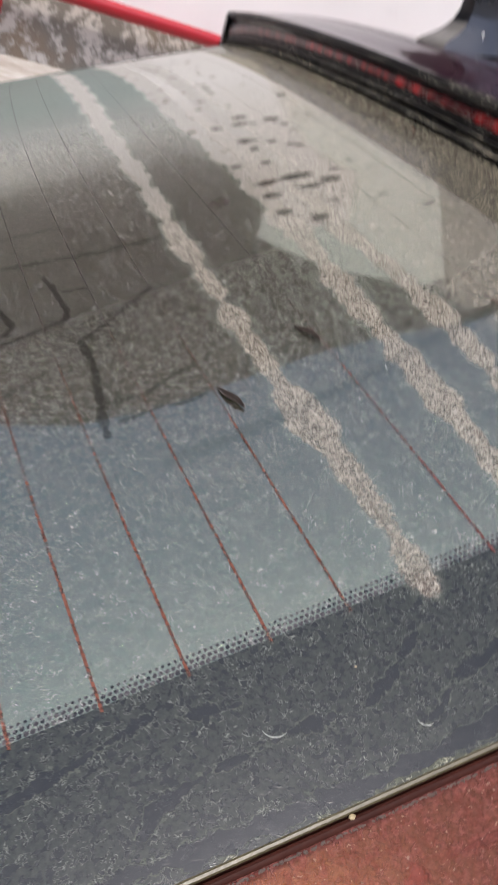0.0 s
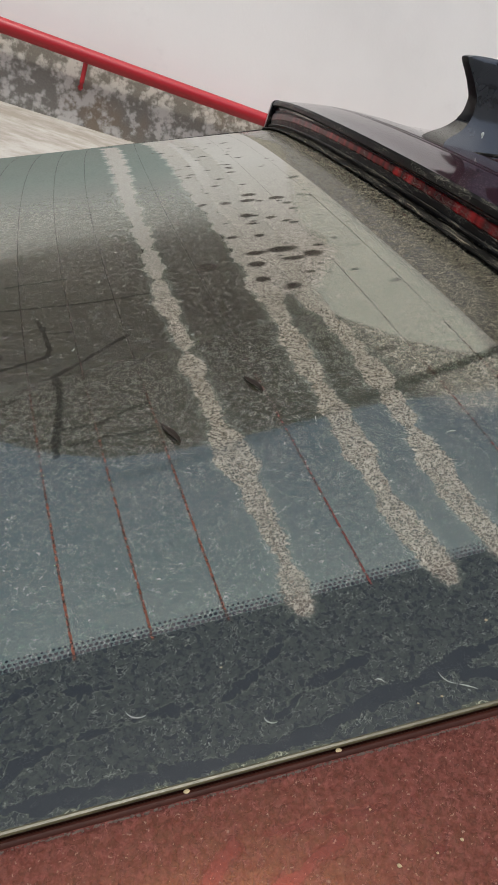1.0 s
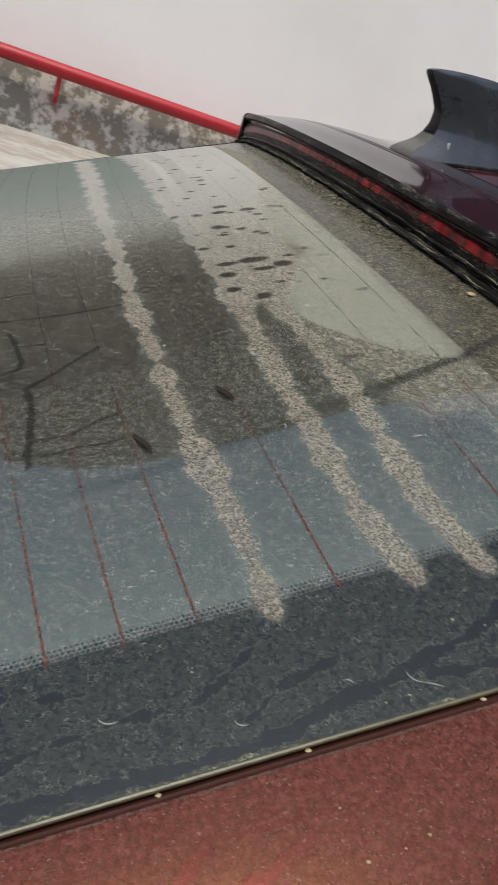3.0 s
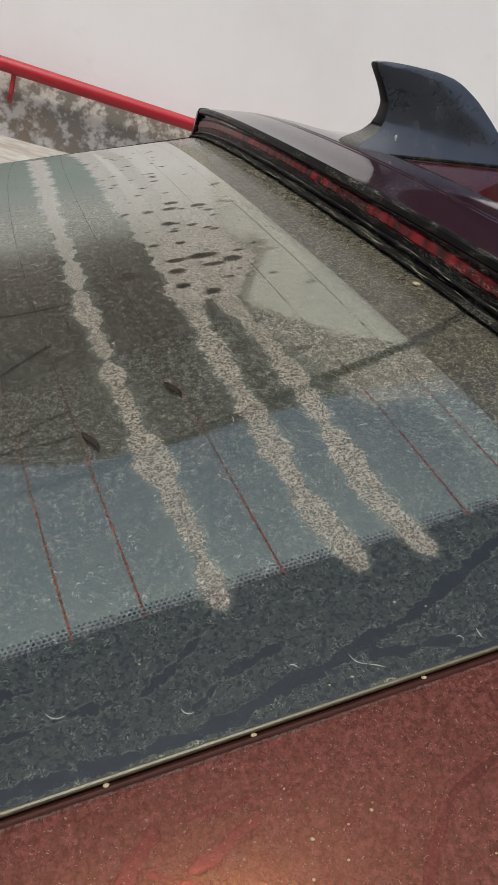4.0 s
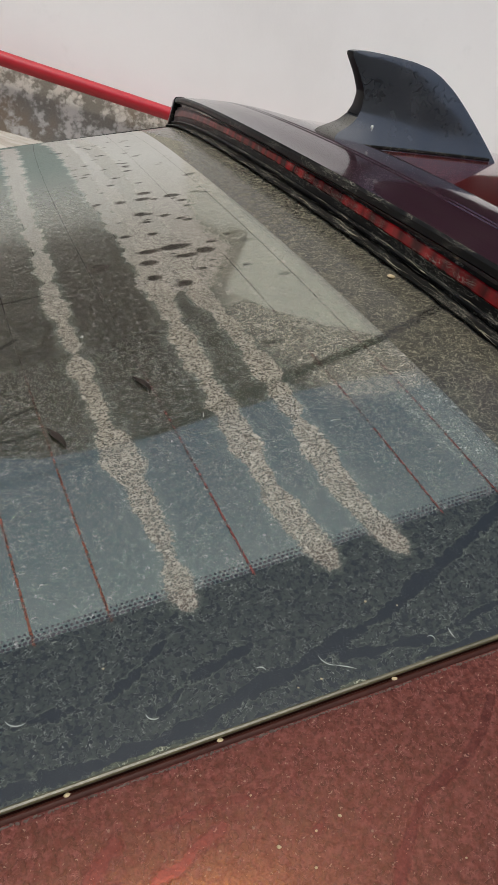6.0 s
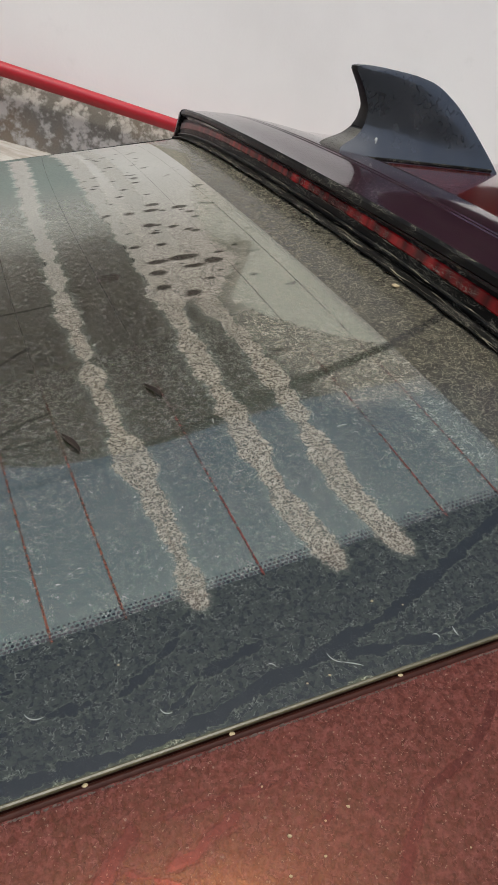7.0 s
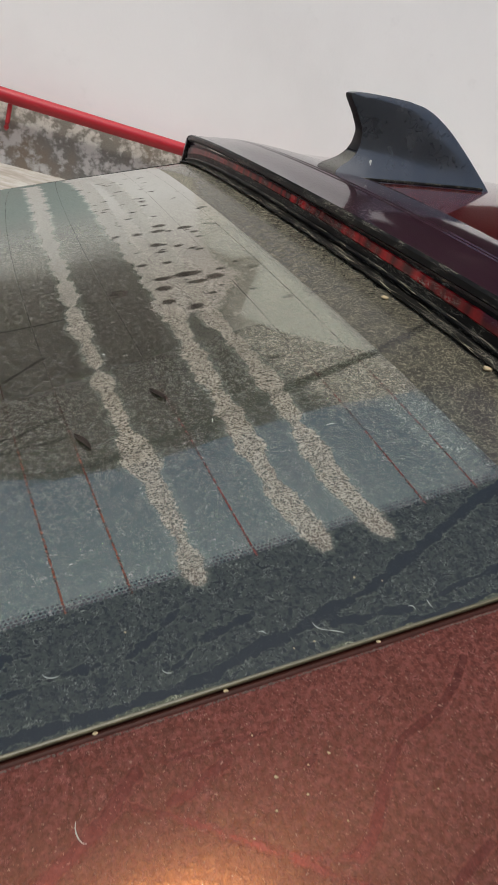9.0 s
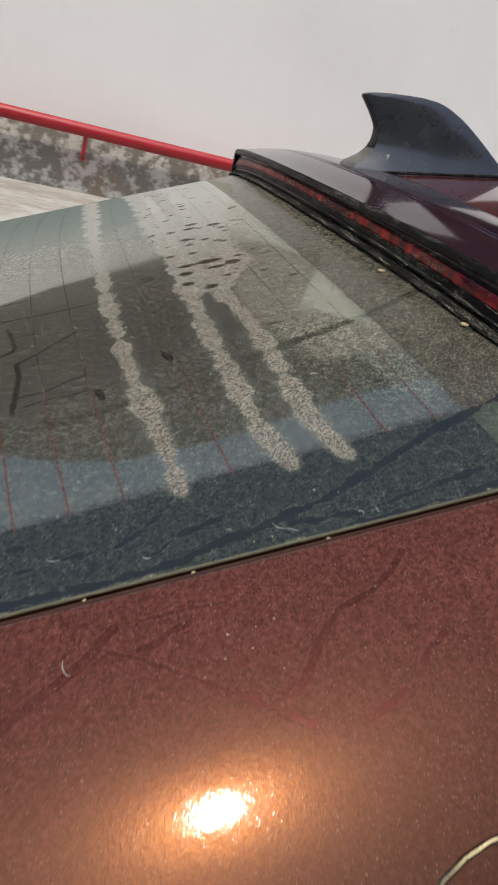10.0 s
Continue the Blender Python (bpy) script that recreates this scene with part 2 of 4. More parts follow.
    sand = n.bsdf(Base_Color=(0.26, 0.16, 0.12), Roughness=0.2, Specular_IOR_Level=0.9, Normal=n.bump(n.noise(760, 1), 1.0, 0.003))
    return n.done(n.blend(grains, n.blend(dust, paint, powder), sand))


def wisps(n):
    """Dried dirt left in long wisps and grains."""
    long = n.vec((1.0, 0.22, 1.0))
    thread = n.math("MAXIMUM", worms(n, 240, 0.014, long), n.math("MULTIPLY", worms(n, 330, 0.018), 0.8))
    return n.math("MULTIPLY", n.math("MAXIMUM", thread, n.ramp(n.noise(420, 2), 0.67, 0.72)), n.ramp(n.noise(80, 3, 0.6, long), 0.48, 0.58))


def black_plastic(name, base=(0.004, 0.004, 0.0045), rough=0.22, dirt=1.0, shine=0.22):
    n = Nodes(name)
    fine, mid = n.noise(300, 3, 0.6), n.noise(60, 3, 0.6)
    dust = n.math("ADD", n.math("MULTIPLY", wisps(n), 0.85 * dirt), 0.012 * dirt, clamp=True)
    body = n.bsdf(Base_Color=base, Roughness=n.ramp(fine, 0.3, 0.7, rough, rough + 0.12), Specular_IOR_Level=shine, Normal=n.bump(mid, 0.05, 0.001))
    powder = n.bsdf(Base_Color=(0.42, 0.39, 0.31), Roughness=0.9)
    return n.done(n.blend(dust, body, powder))


def red_lens():
    n = Nodes("red_lens")
    fine, mid = n.noise(300, 3, 0.6), n.noise(55, 3, 0.6)
    cell = n.cells(70, vec=n.vec((0.0, 1.0, 0.0)))
    glow = n.math("MULTIPLY", n.ramp(cell, 0.70, 0.10, 0.06, 1.0), n.ramp(mid, 0.35, 0.6, 0.45, 1.0))
    sep = n.tree.nodes.new("ShaderNodeSeparateXYZ")
    n.put(sep.inputs[0], n.coord)
    caked = n.math("MULTIPLY", n.ramp(sep.outputs[1], -0.10, 0.42), n.ramp(mid, 0.2, 0.7, 0.55, 0.85))
    dust = n.math("MAXIMUM", n.math("ADD", n.math("MULTIPLY", wisps(n), 0.6), n.ramp(mid, 0.4, 0.7, 0.0, 0.03)), caked, clamp=True)
    body = n.bsdf(Base_Color=n.mix(glow, (0.045, 0.002, 0.003), (0.48, 0.006, 0.009)), Roughness=0.16, Specular_IOR_Level=0.35)
    return n.done(n.blend(dust, body, n.bsdf(Base_Color=n.mix(caked, (0.36, 0.30, 0.24), (0.17, 0.125, 0.11)), Roughness=0.9)))


def fin_plastic():
    n = Nodes("fin_plastic")
    mid, fine = n.noise(45, 3, 0.6), n.noise(260, 3, 0.6)
    ring = n.math("ABSOLUTE", n.math("SUBTRACT", n.noise(95, 1, 0.5, None, 0.4), 0.5))
    stain = n.math("MULTIPLY", n.ramp(ring, 0.035, 0.008), n.ramp(n.noise(30, 2), 0.48, 0.58))
    fleck = n.math("MULTIPLY", n.ramp(n.noise(330, 2), 0.60, 0.66), n.ramp(n.noise(38, 2), 0.50, 0.60))
    sep = n.tree.nodes.new("ShaderNodeSeparateXYZ")
    n.put(sep.inputs[0], n.coord)
    dark = n.math("MAXIMUM", n.math("MULTIPLY", stain, 0.75), n.math("MULTIPLY", fleck, 0.85))
    dark = n.math("MULTIPLY", dark, n.ramp(sep.outputs[2], 1.440, 1.458, 0.15, 1.0))
    film = n.math("MULTIPLY", n.ramp(mid, 0.3, 0.7, 0.03, 0.08), n.math("SUBTRACT", 1.0, dark))
    body = n.bsdf(Base_Color=(0.012, 0.014, 0.018), Roughness=n.math("ADD", n.ramp(fine, 0.3, 0.7, 0.13, 0.17), n.math("MULTIPLY", dark, 0.08)), IOR=2.0, Normal=n.bump(fine, 0.02, 0.0006))
    body = n.blend(n.math("MULTIPLY", dark, 0.8), body, n.bsdf(Base_Color=(0.012, 0.012, 0.013), Roughness=0.8, Specular_IOR_Level=0.1))
    return n.done(n.blend(film, body, n.bsdf(Base_Color=(0.28, 0.29, 0.30), Roughness=0.85)))


def white_wall():
    n = Nodes("white_wall_paint")
    big, mid, fine = n.noise(1.3, 4, 0.6), n.noise(9, 4, 0.6), n.noise(120, 3, 0.6)
    c = n.mix(n.ramp(big, 0.35, 0.7), (0.80, 0.775, 0.76), (0.74, 0.715, 0.70))
    c = n.mix(n.ramp(mid, 0.60, 0.78, 0.0, 0.22), c, (0.60, 0.58, 0.56))
    return n.done(n.bsdf(Base_Color=c, Roughness=0.8, Normal=n.bump(n.math("ADD", mid, n.math("MULTIPLY", fine, 0.4)), 0.25, 0.004)))


def peeling_plaster():
    n = Nodes("peeling_plaster")
    big, mid, fine = n.noise(17, 3, 0.55), n.noise(42, 3, 0.55), n.noise(160, 3, 0.6)
    blot = n.ramp(n.cells(30), 0.50, 0.15)
    flakes = n.ramp(n.math("ADD", n.math("MULTIPLY", big, 0.6), n.math("MULTIPLY", mid, 0.5)), 0.50, 0.66)
    flakes = n.math("MAXIMUM", flakes, n.math("MULTIPLY", blot, n.ramp(big, 0.42, 0.55)), clamp=True)
    grime = n.mix(fine, (0.15, 0.14, 0.12), (0.29, 0.272, 0.24))
    grime = n.mix(n.ramp(n.noise(4, 3), 0.5, 0.7, 0.0, 0.6), grime, (0.27, 0.20, 0.13))
    c = n.mix(flakes, grime, n.mix(mid, (0.68, 0.655, 0.62), (0.52, 0.49, 0.45)))
    return n.done(n.bsdf(Base_Color=c, Roughness=0.9, Normal=n.bump(n.math("ADD", flakes, n.math("MULTIPLY", fine, 0.4)), 0.5, 0.004)))


def concrete(name, a, b):
    n = Nodes(name)
    big, mid, fine = n.noise(2.6, 4, 0.6, n.vec((1, 1.5, 1), 0.35)), n.noise(15, 5, 0.65, n.vec((1, 1.3, 1), 0.35)), n.noise(140, 3, 0.6)
    c = n.mix(n.ramp(n.math("ADD", n.math("MULTIPLY", big, 0.6), n.math("MULTIPLY", mid, 0.4)), 0.38, 0.62), a, b)
    c = n.mix(n.ramp(fine, 0.55, 0.8, 0.0, 0.3), c, (0.12, 0.11, 0.09))
    return n.done(n.bsdf(Base_Color=c, Roughness=0.9, Normal=n.bump(n.math("ADD", mid, fine), 0.4, 0.003)))


def painted(name, a, b, rough, metal=0.0, scale=40.0):
    n = Nodes(name)
    v, f = n.noise(scale, 3, 0.6), n.noise(scale * 8, 3, 0.6)
    return n.done(n.bsdf(Base_Color=n.mix(v, a, b), Roughness=n.ramp(f, 0.3, 0.7, rough * 0.85, min(1.0, rough * 1.2)), Metallic=metal, Normal=n.bump(f, 0.06, 0.001)))


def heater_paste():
    """Red-brown printed conductor, painted darker away from the sunlit near edge, broken by dust."""
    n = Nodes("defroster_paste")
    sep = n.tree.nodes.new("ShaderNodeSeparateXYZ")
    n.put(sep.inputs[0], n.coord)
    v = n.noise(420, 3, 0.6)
    orange_red = n.mix(n.ramp(v, 0.35, 0.6), (0.075, 0.026, 0.017), (0.15, 0.054, 0.033))
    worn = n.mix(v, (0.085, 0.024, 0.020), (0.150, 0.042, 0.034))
    # orange-red at low x, a darker red at higher x
    c = n.mix(n.ramp(sep.outputs[0], -0.02, 0.03), orange_red, worn)
    # shade put into the colour: dark brown beyond the sunlit near lines
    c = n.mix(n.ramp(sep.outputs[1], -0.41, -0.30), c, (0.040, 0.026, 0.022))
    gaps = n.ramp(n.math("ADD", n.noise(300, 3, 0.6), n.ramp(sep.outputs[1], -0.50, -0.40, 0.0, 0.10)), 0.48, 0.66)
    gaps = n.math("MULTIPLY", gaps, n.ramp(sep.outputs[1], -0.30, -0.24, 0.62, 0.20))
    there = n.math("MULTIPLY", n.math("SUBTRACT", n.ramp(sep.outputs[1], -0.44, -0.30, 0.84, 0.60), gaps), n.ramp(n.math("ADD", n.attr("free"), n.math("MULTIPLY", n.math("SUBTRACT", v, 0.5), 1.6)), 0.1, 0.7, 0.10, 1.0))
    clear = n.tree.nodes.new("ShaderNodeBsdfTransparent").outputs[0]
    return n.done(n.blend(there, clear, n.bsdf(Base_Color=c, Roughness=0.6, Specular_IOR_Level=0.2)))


def rubber():
    n = Nodes("window_rubber")
    v, f = n.noise(60, 3), n.noise(480, 3)
    c = n.mix(n.math("MULTIPLY", v, f), (0.022, 0.0075, 0.0055), (0.060, 0.018, 0.012))
    return n.done(n.bsdf(Base_Color=c, Roughness=0.5, Specular_IOR_Level=0.10, Normal=n.bump(f, 0.1, 0.001)))


GLASS, PAINT, ROOF_PAINT = dusty_glass(), car_paint("dusty_red_paint", 1.0), car_paint("glossy_red_paint", 0.10, (0.13, 0.005, 0.008), (0.17, 0.008, 0.011), 0.6, 1.0, 1.9)
SPOILER_TOP = black_plastic("piano_black", (0.023, 0.010, 0.015), 0.03, 0.10, 0.85)
FIN_EDGE = black_plastic("fin_edge_plastic", (0.004, 0.004, 0.005), 0.32, 0.08, 0.25)
FACE = black_plastic("grimy_black_plastic", (0.003, 0.003, 0.0033), 0.34, 0.75, 0.10)
SEAM = painted("dirt_filled_seam", (0.02, 0.014, 0.012), (0.12, 0.085, 0.07), 0.9, 0.0, 220)
BLACK, LIP, FIN, LENS = black_plastic("black_gloss_plastic", dirt=0.42), black_plastic("black_rubber", (0.003, 0.003, 0.003), 0.5, 0.6, 0.06), fin_plastic(), red_lens()
WALL, PLASTER = white_wall(), peeling_plaster()
LEDGE = concrete("worn_concrete", (0.40, 0.375, 0.345), (0.25, 0.22, 0.18))
GROUND = concrete("ground_concrete", (0.36, 0.34, 0.31), (0.26, 0.245, 0.22))
PIPE = painted("red_enamel", (0.30, 0.009, 0.016), (0.36, 0.014, 0.024), 0.38, 0.0, 18)
BRACKET = painted("dark_red_enamel", (0.30, 0.012, 0.018), (0.36, 0.018, 0.024), 0.5)
DARK_WALL = painted("dark_cladding", (0.024, 0.019, 0.017), (0.040, 0.031, 0.028), 0.85, 0.0, 3)
GREY_WALL = painted("grey_render", (0.14, 0.14, 0.138), (0.20, 0.198, 0.192), 0.9, 0.0, 2)
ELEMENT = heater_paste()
GAP = rubber()
EDGE = painted("ground_glass_edge", (0.030, 0.026, 0.013), (0.105, 0.090, 0.048), 0.42, 0.0, 150)
TRIM = painted("chrome_trim", (0.13, 0.105, 0.06), (0.20, 0.17, 0.11), 0.3, 1.0, 60)
DARK_GLASS = painted("dark_tinted_glass", (0.010, 0.012, 0.012), (0.014, 0.016, 0.016), 0.06, 0.0, 20)
CABIN = painted("dark_cabin_cloth", (0.018, 0.019, 0.020), (0.028, 0.029, 0.030), 0.95, 0.0, 30)
TYRE = painted("tyre_rubber", (0.018, 0.018, 0.018), (0.03, 0.03, 0.03), 0.85)
RIM = painted("wheel_alloy", (0.40, 0.40, 0.41), (0.50, 0.50, 0.51), 0.35, 0.9)
LEAF = painted("dry_leaf", (0.030, 0.022, 0.018), (0.055, 0.040, 0.030), 0.8, 0.0, 250)
CRUMB = painted("pale_crumb", (0.26, 0.20, 0.11), (0.40, 0.33, 0.20), 0.8, 0.0, 300)
CRUST = painted("pale_dried_dirt", (0.13, 0.11, 0.07), (0.36, 0.325, 0.24), 0.85, 0.0, 160)
FOOT = painted("dust_filmed_plastic", (0.085, 0.080, 0.072), (0.15, 0.142, 0.128), 0.30, 0.0, 90)
DRIP = painted("dried_white_drip", (0.34, 0.35, 0.34), (0.48, 0.48, 0.46), 0.6, 0.0, 200)
LINT = painted("white_lint", (0.26, 0.275, 0.25), (0.34, 0.355, 0.32), 0.8, 0.0, 100)


# ---- building helpers ----
def link(name, bm, material, parent=None, label="", smooth=True):
    me = bpy.data.meshes.new(name)
    bmesh.ops.recalc_face_normals(bm, faces=bm.faces)
    bm.to_mesh(me)
    bm.free()
    me.materials.append(material)
    if smooth:
        me.shade_smooth()
        me.set_sharp_from_angle(angle=radians(38))
    ob = new(name, me)
    ob.parent = parent
    if label:
        ob["label"] = label
    return ob


def part(name, bm, material, parent, label=""):
    return link(name, bm, material, parent, label)


def thing(name, label, category, group="", at=(0, 0, 0)):
    ob = new(name)
    ob.location = at
    ob.empty_display_size = 0.05
    return tagged(ob, label, category, group)


def sheet(us, vs, f, closed_u=False):
    """A mesh over a grid of two parameters."""
    bm = bmesh.new()
    g = [[bm.verts.new(f(u, v)) for v in vs] for u in us]
    n = len(us)
    for i in range(n if closed_u else n - 1):
        for j in range(len(vs) - 1):
            bm.faces.new((g[i][j], g[(i + 1) % n][j], g[(i + 1) % n][j + 1], g[i][j + 1]))
    return bm


def loft(rings, cap=True, closed=True):
    """Joins rings of equally many points into a tube."""
    bm = bmesh.new()
    vs = [[bm.verts.new(p) for p in ring] for ring in rings]
    n = len(rings[0])
    for a, b in zip(vs, vs[1:]):
        for i in range(n if closed else n - 1):
            bm.faces.new((a[i], a[(i + 1) % n], b[(i + 1) % n], b[i]))
    if cap:
        bm.faces.new(vs[0][::-1])
        bm.faces.new(vs[-1])
    return bm


def box(x0, x1, y0, y1, z0, z1, bevel=0.0):
    bm = bmesh.new()
    bmesh.ops.create_cube(bm, size=1, matrix=Matrix.LocRotScale(((x0 + x1) / 2, (y0 + y1) / 2, (z0 + z1) / 2), None, (x1 - x0, y1 - y0, z1 - z0)))
    if bevel:
        bmesh.ops.bevel(bm, geom=bm.edges[:], offset=bevel, segments=2, affect="EDGES")
    return bm


def tube(points, r, n=10, cap=True):
    """A round tube along points; r is one radius or one for each point."""
    pts = [Vector(p) for p in points]
    rings = []
    for i, p in enumerate(pts):
        d = (pts[min(i + 1, len(pts) - 1)] - pts[max(i - 1, 0)]).normalized()
        a = d.cross(Vector((0, 0, 1)) if abs(d.z) < 0.9 else Vector((1, 0, 0))).normalized()
        b = d.cross(a)
        q = r[i] if isinstance(r, (list, tuple)) else r
        rings.append([p + a * math.cos(2 * math.pi * k / n) * q + b * math.sin(2 * math.pi * k / n) * q for k in range(n)])
    return loft(rings, cap)


def curve_at(table, x):
    return float(np.interp(x, [p[0] for p in table], [p[1] for p in table]))


# ---- the car's forms ----
def glass_z(x, y):
    far = np.maximum(0.0, y - 0.05) ** 2 / 0.27 * (-0.008 + 0.09 * x)
    return 1.2777 + 0.4057 * x - 0.0193 * x * x - 0.1446 * y * y - 0.2354 * x * y * y - 0.0602 * y**4 + far


def glass_half(x):
    return 0.583 - 0.066 * x


def foot_x(y):
    """Where the spoiler's rear foot meets the glass."""
    return 0.190 + (0.235 if y < 0 else 0.180) * y * y


def front_x(y):
    return 0.300 + 0.16 * y * y


def roof_z(x, y):
    s = x - 0.29
    return 1.408 + 0.17 * s - 0.085 * s * s - (0.14 + 0.06 * max(0.0, min(s, 0.8))) * y * y - 0.08 * y**4


def panel_z(x, y):
    """The shoulder outside the window, from its edge outwards."""
    xe = min(x, 0.26)
    edge = glass_z(xe, -glass_half(xe)) + (0.30 * (x - xe) - 0.10 * (x - xe) ** 2 if x > xe else 0.0)
    s = max(0.0, abs(y) - glass_half(x))
    return edge - 0.002 - 0.27 * s - 1.3 * s * s


car = thing("car", "dusty dark red saloon car parked on concrete ground", "car", at=(0.4, 0.0, 0.0))
CAR = Matrix.Translation((-0.4, 0, 0))


def own(ob):
    """Hangs a part that was built in world places on the car."""
    ob.matrix_parent_inverse = CAR
    return ob


def distances(px, py, line):
    """Distance of every point from a chain of points."""
    best = np.full(px.shape, 9.0)
    for (ax, ay), (bx, by) in zip(line, line[1:]):
        dx, dy = bx - ax, by - ay
        t = np.clip(((px - ax) * dx + (py - ay) * dy) / (dx * dx + dy * dy), 0, 1)
        best = np.minimum(best, np.hypot(px - ax - t * dx, py - ay - t * dy))
    return best


# ---- rear window ----
ux = np.concatenate([np.linspace(0, 0.36, 40)[:-1], np.linspace(0.36, 1, 480)])
uy = np.concatenate([np.linspace(0, 0.42, 560)[:-1], np.linspace(0.42, 1, 240)])
NX, NY = len(ux), len(uy)


def wave(v, *terms):
    return sum(a * np.sin(v * f + p) for a, f, p in terms)


def streak_depth(x, y):
    """Dried dirt streaks across the glass: millimetres inside one (minus: outside)."""
    streak = np.full(x.shape, -60.0)
    for line, wide, ends in (
        ([(-0.527, 0.0066), (-0.478, 0.0009), (-0.426, -0.0068), (-0.3955, -0.0111), (-0.3345, -0.0173), (-0.313, -0.0181), (-0.246, -0.0234), (-0.133, -0.025), (0.008, -0.0276), (0.275, -0.0189), (0.36, -0.014)], 6.6, (-0.529, 0.40)),
        ([(-0.522, 0.0704), (-0.476, 0.058), (-0.421, 0.0528), (-0.3885, 0.0502), (-0.343, 0.046), (-0.264, 0.0448), (-0.16, 0.040), (0.0, 0.034), (0.31, 0.045)], 7.6, (-0.526, 0.42)),
        ([(-0.523, 0.1031), (-0.481, 0.0909), (-0.426, 0.0859), (-0.381, 0.0836), (-0.326, 0.0785), (-0.274, 0.0695), (-0.15, 0.068), (-0.044, 0.064), (0.279, 0.073)], 7.4, (-0.527, 0.45)),
    ):
        mid = np.interp(y, [p[0] for p in line], [p[1] for p in line])
        half = wide + wave(y + 3 * mid, (1.5, 95, wide), (1.1, 210, 2 * wide), (0.8, 430, 0.7)) + 3.0 * np.clip((y + 0.15) / 0.4, 0, 1)
        if wide < 7:
            half = half - 6.0 * np.exp(-((y + 0.324) / 0.006) ** 2) + 2.5 * np.exp(-((y + 0.425) / 0.018) ** 2)
        half = half * np.sqrt(np.clip((y - ends[0] + 0.002) / 0.013, 0.0, 1.0))
        d = half - np.abs(x - mid) * 1000.0
        streak = np.maximum(streak, np.minimum(d, np.minimum((y - ends[0]) * 1000.0, (ends[1] - y) * 1000.0)))
    return streak


def rear_window():
    gx = np.zeros((NX, NY))
    gy = np.zeros((NX, NY))
    for j in range(NY):
        guess = (2 * uy[j] - 1) * 0.575
        top = foot_x(guess) + 0.05
        gx[:, j] = -0.45 + (top + 0.45) * ux
        gy[:, j] = (2 * uy[j] - 1) * glass_half(gx[:, j])
    gz = glass_z(gx, gy)
    count = NX * NY
    def quads(ix):
        return np.stack([ix[:-1, :-1].ravel(), ix[1:, :-1].ravel(), ix[1:, 1:].ravel(), ix[:-1, 1:].ravel()], -1)

    idx = np.arange(count).reshape(NX, NY)
    rim = np.concatenate([idx[:, 0], idx[-1, 1:], idx[-2::-1, -1], idx[0, -2:0:-1]])
    outer = np.stack([gx, gy, gz], -1).reshape(-1, 3)
    cx, cy = np.r_[0:NX - 1:8, NX - 1], np.r_[0:NY - 1:8, NY - 1]
    inner = np.stack([gx, gy, gz - 0.0045], -1)[np.ix_(cx, cy)].reshape(-1, 3)
    verts = [outer, outer[rim] - (0, 0, 0.0045), inner]
    below = count + np.arange(len(rim))
    edge = np.stack([rim, below, np.roll(below, -1), np.roll(rim, -1)], -1)
    inside = count + len(rim) + np.arange(len(inner)).reshape(len(cx), len(cy))
    faces = np.concatenate([quads(idx), quads(inside)[:, ::-1]])
    extra = len(rim) + len(inner)
    me = bpy.data.meshes.new("rear_window")
    me.from_pydata(np.concatenate(verts).tolist(), [], np.concatenate([faces, edge]).tolist())
    me.materials.append(GLASS)
    me.materials.append(GAP)
    slots = np.zeros(len(me.polygons), dtype=np.int32)
    slots[len(faces):] = 1
    me.polygons.foreach_set("material_index", slots)
    me.shade_smooth()
    me.set_sharp_from_angle(angle=radians(40))
    x, y = gx.ravel(), gy.ravel()
    mm = 1000.0

    streak = streak_depth(x, y)
    # broad dusty field with paw prints towards the far upper corner
    left = 0.036 + wave(y, (0.003, 60, 0), (0.002, 140, 1))
    right = 0.105 + 0.008 * np.exp(-((y + 0.192) / 0.016) ** 2) - 0.025 * np.clip(-(y + 0.21) / 0.05, 0, 1) + 0.22 * np.clip(y + 0.10, 0, 0.3)
    haze = np.minimum(np.minimum((x - left) * mm, (right - x) * mm * 0.45), (y + 0.262) * mm)
    film = np.minimum((0.052 - np.abs(y + 0.43)) * mm, np.minimum((x - 0.142 + 0.25 * (y + 0.43)) * mm, (0.186 - x) * mm))
    fog = np.minimum(np.minimum((x - 0.076 - 0.36 * np.clip(-(y + 0.315), 0, 1)) * mm * 0.6, (y + 0.418) * mm), 40.0)
    rim_off = (glass_half(x) - np.abs(y)) * mm
    # paw prints, small bare spots, the bare wiped line
    mark = np.full(x.shape, -60.0)
    paws = (
        (0.0768, -0.0294, 8, 9), (0.0718, -0.0481, 8, 9), (0.0616, -0.0924, 6, 10), (0.0523, -0.0495, 5, 9), (0.0976, -0.049, 8, 10),
        (0.1024, -0.0684, 5, 6), (0.0795, -0.1044, 5, 6), (0.062, -0.1152, 5, 5), (0.0614, -0.1459, 5, 6), (0.0716, -0.1807, 13, 11),
        (0.0514, -0.1827, 9, 8), (0.0907, -0.1961, 8, 11), (0.0757, -0.2011, 10, 7), (0.0476, -0.2045, 7, 10), (0.0458, -0.2326, 6, 9),
        (0.063, -0.2493, 7, 10), (0.0127, -0.2002, 9, 16), (0.125, -0.1891, 6, 5), (0.0961, -0.3467, 6, 4), (0.0995, -0.181, 5, 4),
    )
    for px, py, rx, ry in paws:
        q = np.hypot((x - px) * mm / (1.1 * rx), (y - py) * mm / (0.62 * ry)) / 0.82
        mark = np.maximum(mark, (1 - q) * min(rx, ry) * 0.82)
    rng = np.random.default_rng(4)
    for _ in range(70):
        px, py, r = rng.uniform(0.02, 0.14), rng.uniform(-0.27, 0.30), rng.uniform(1.2, 4.6)
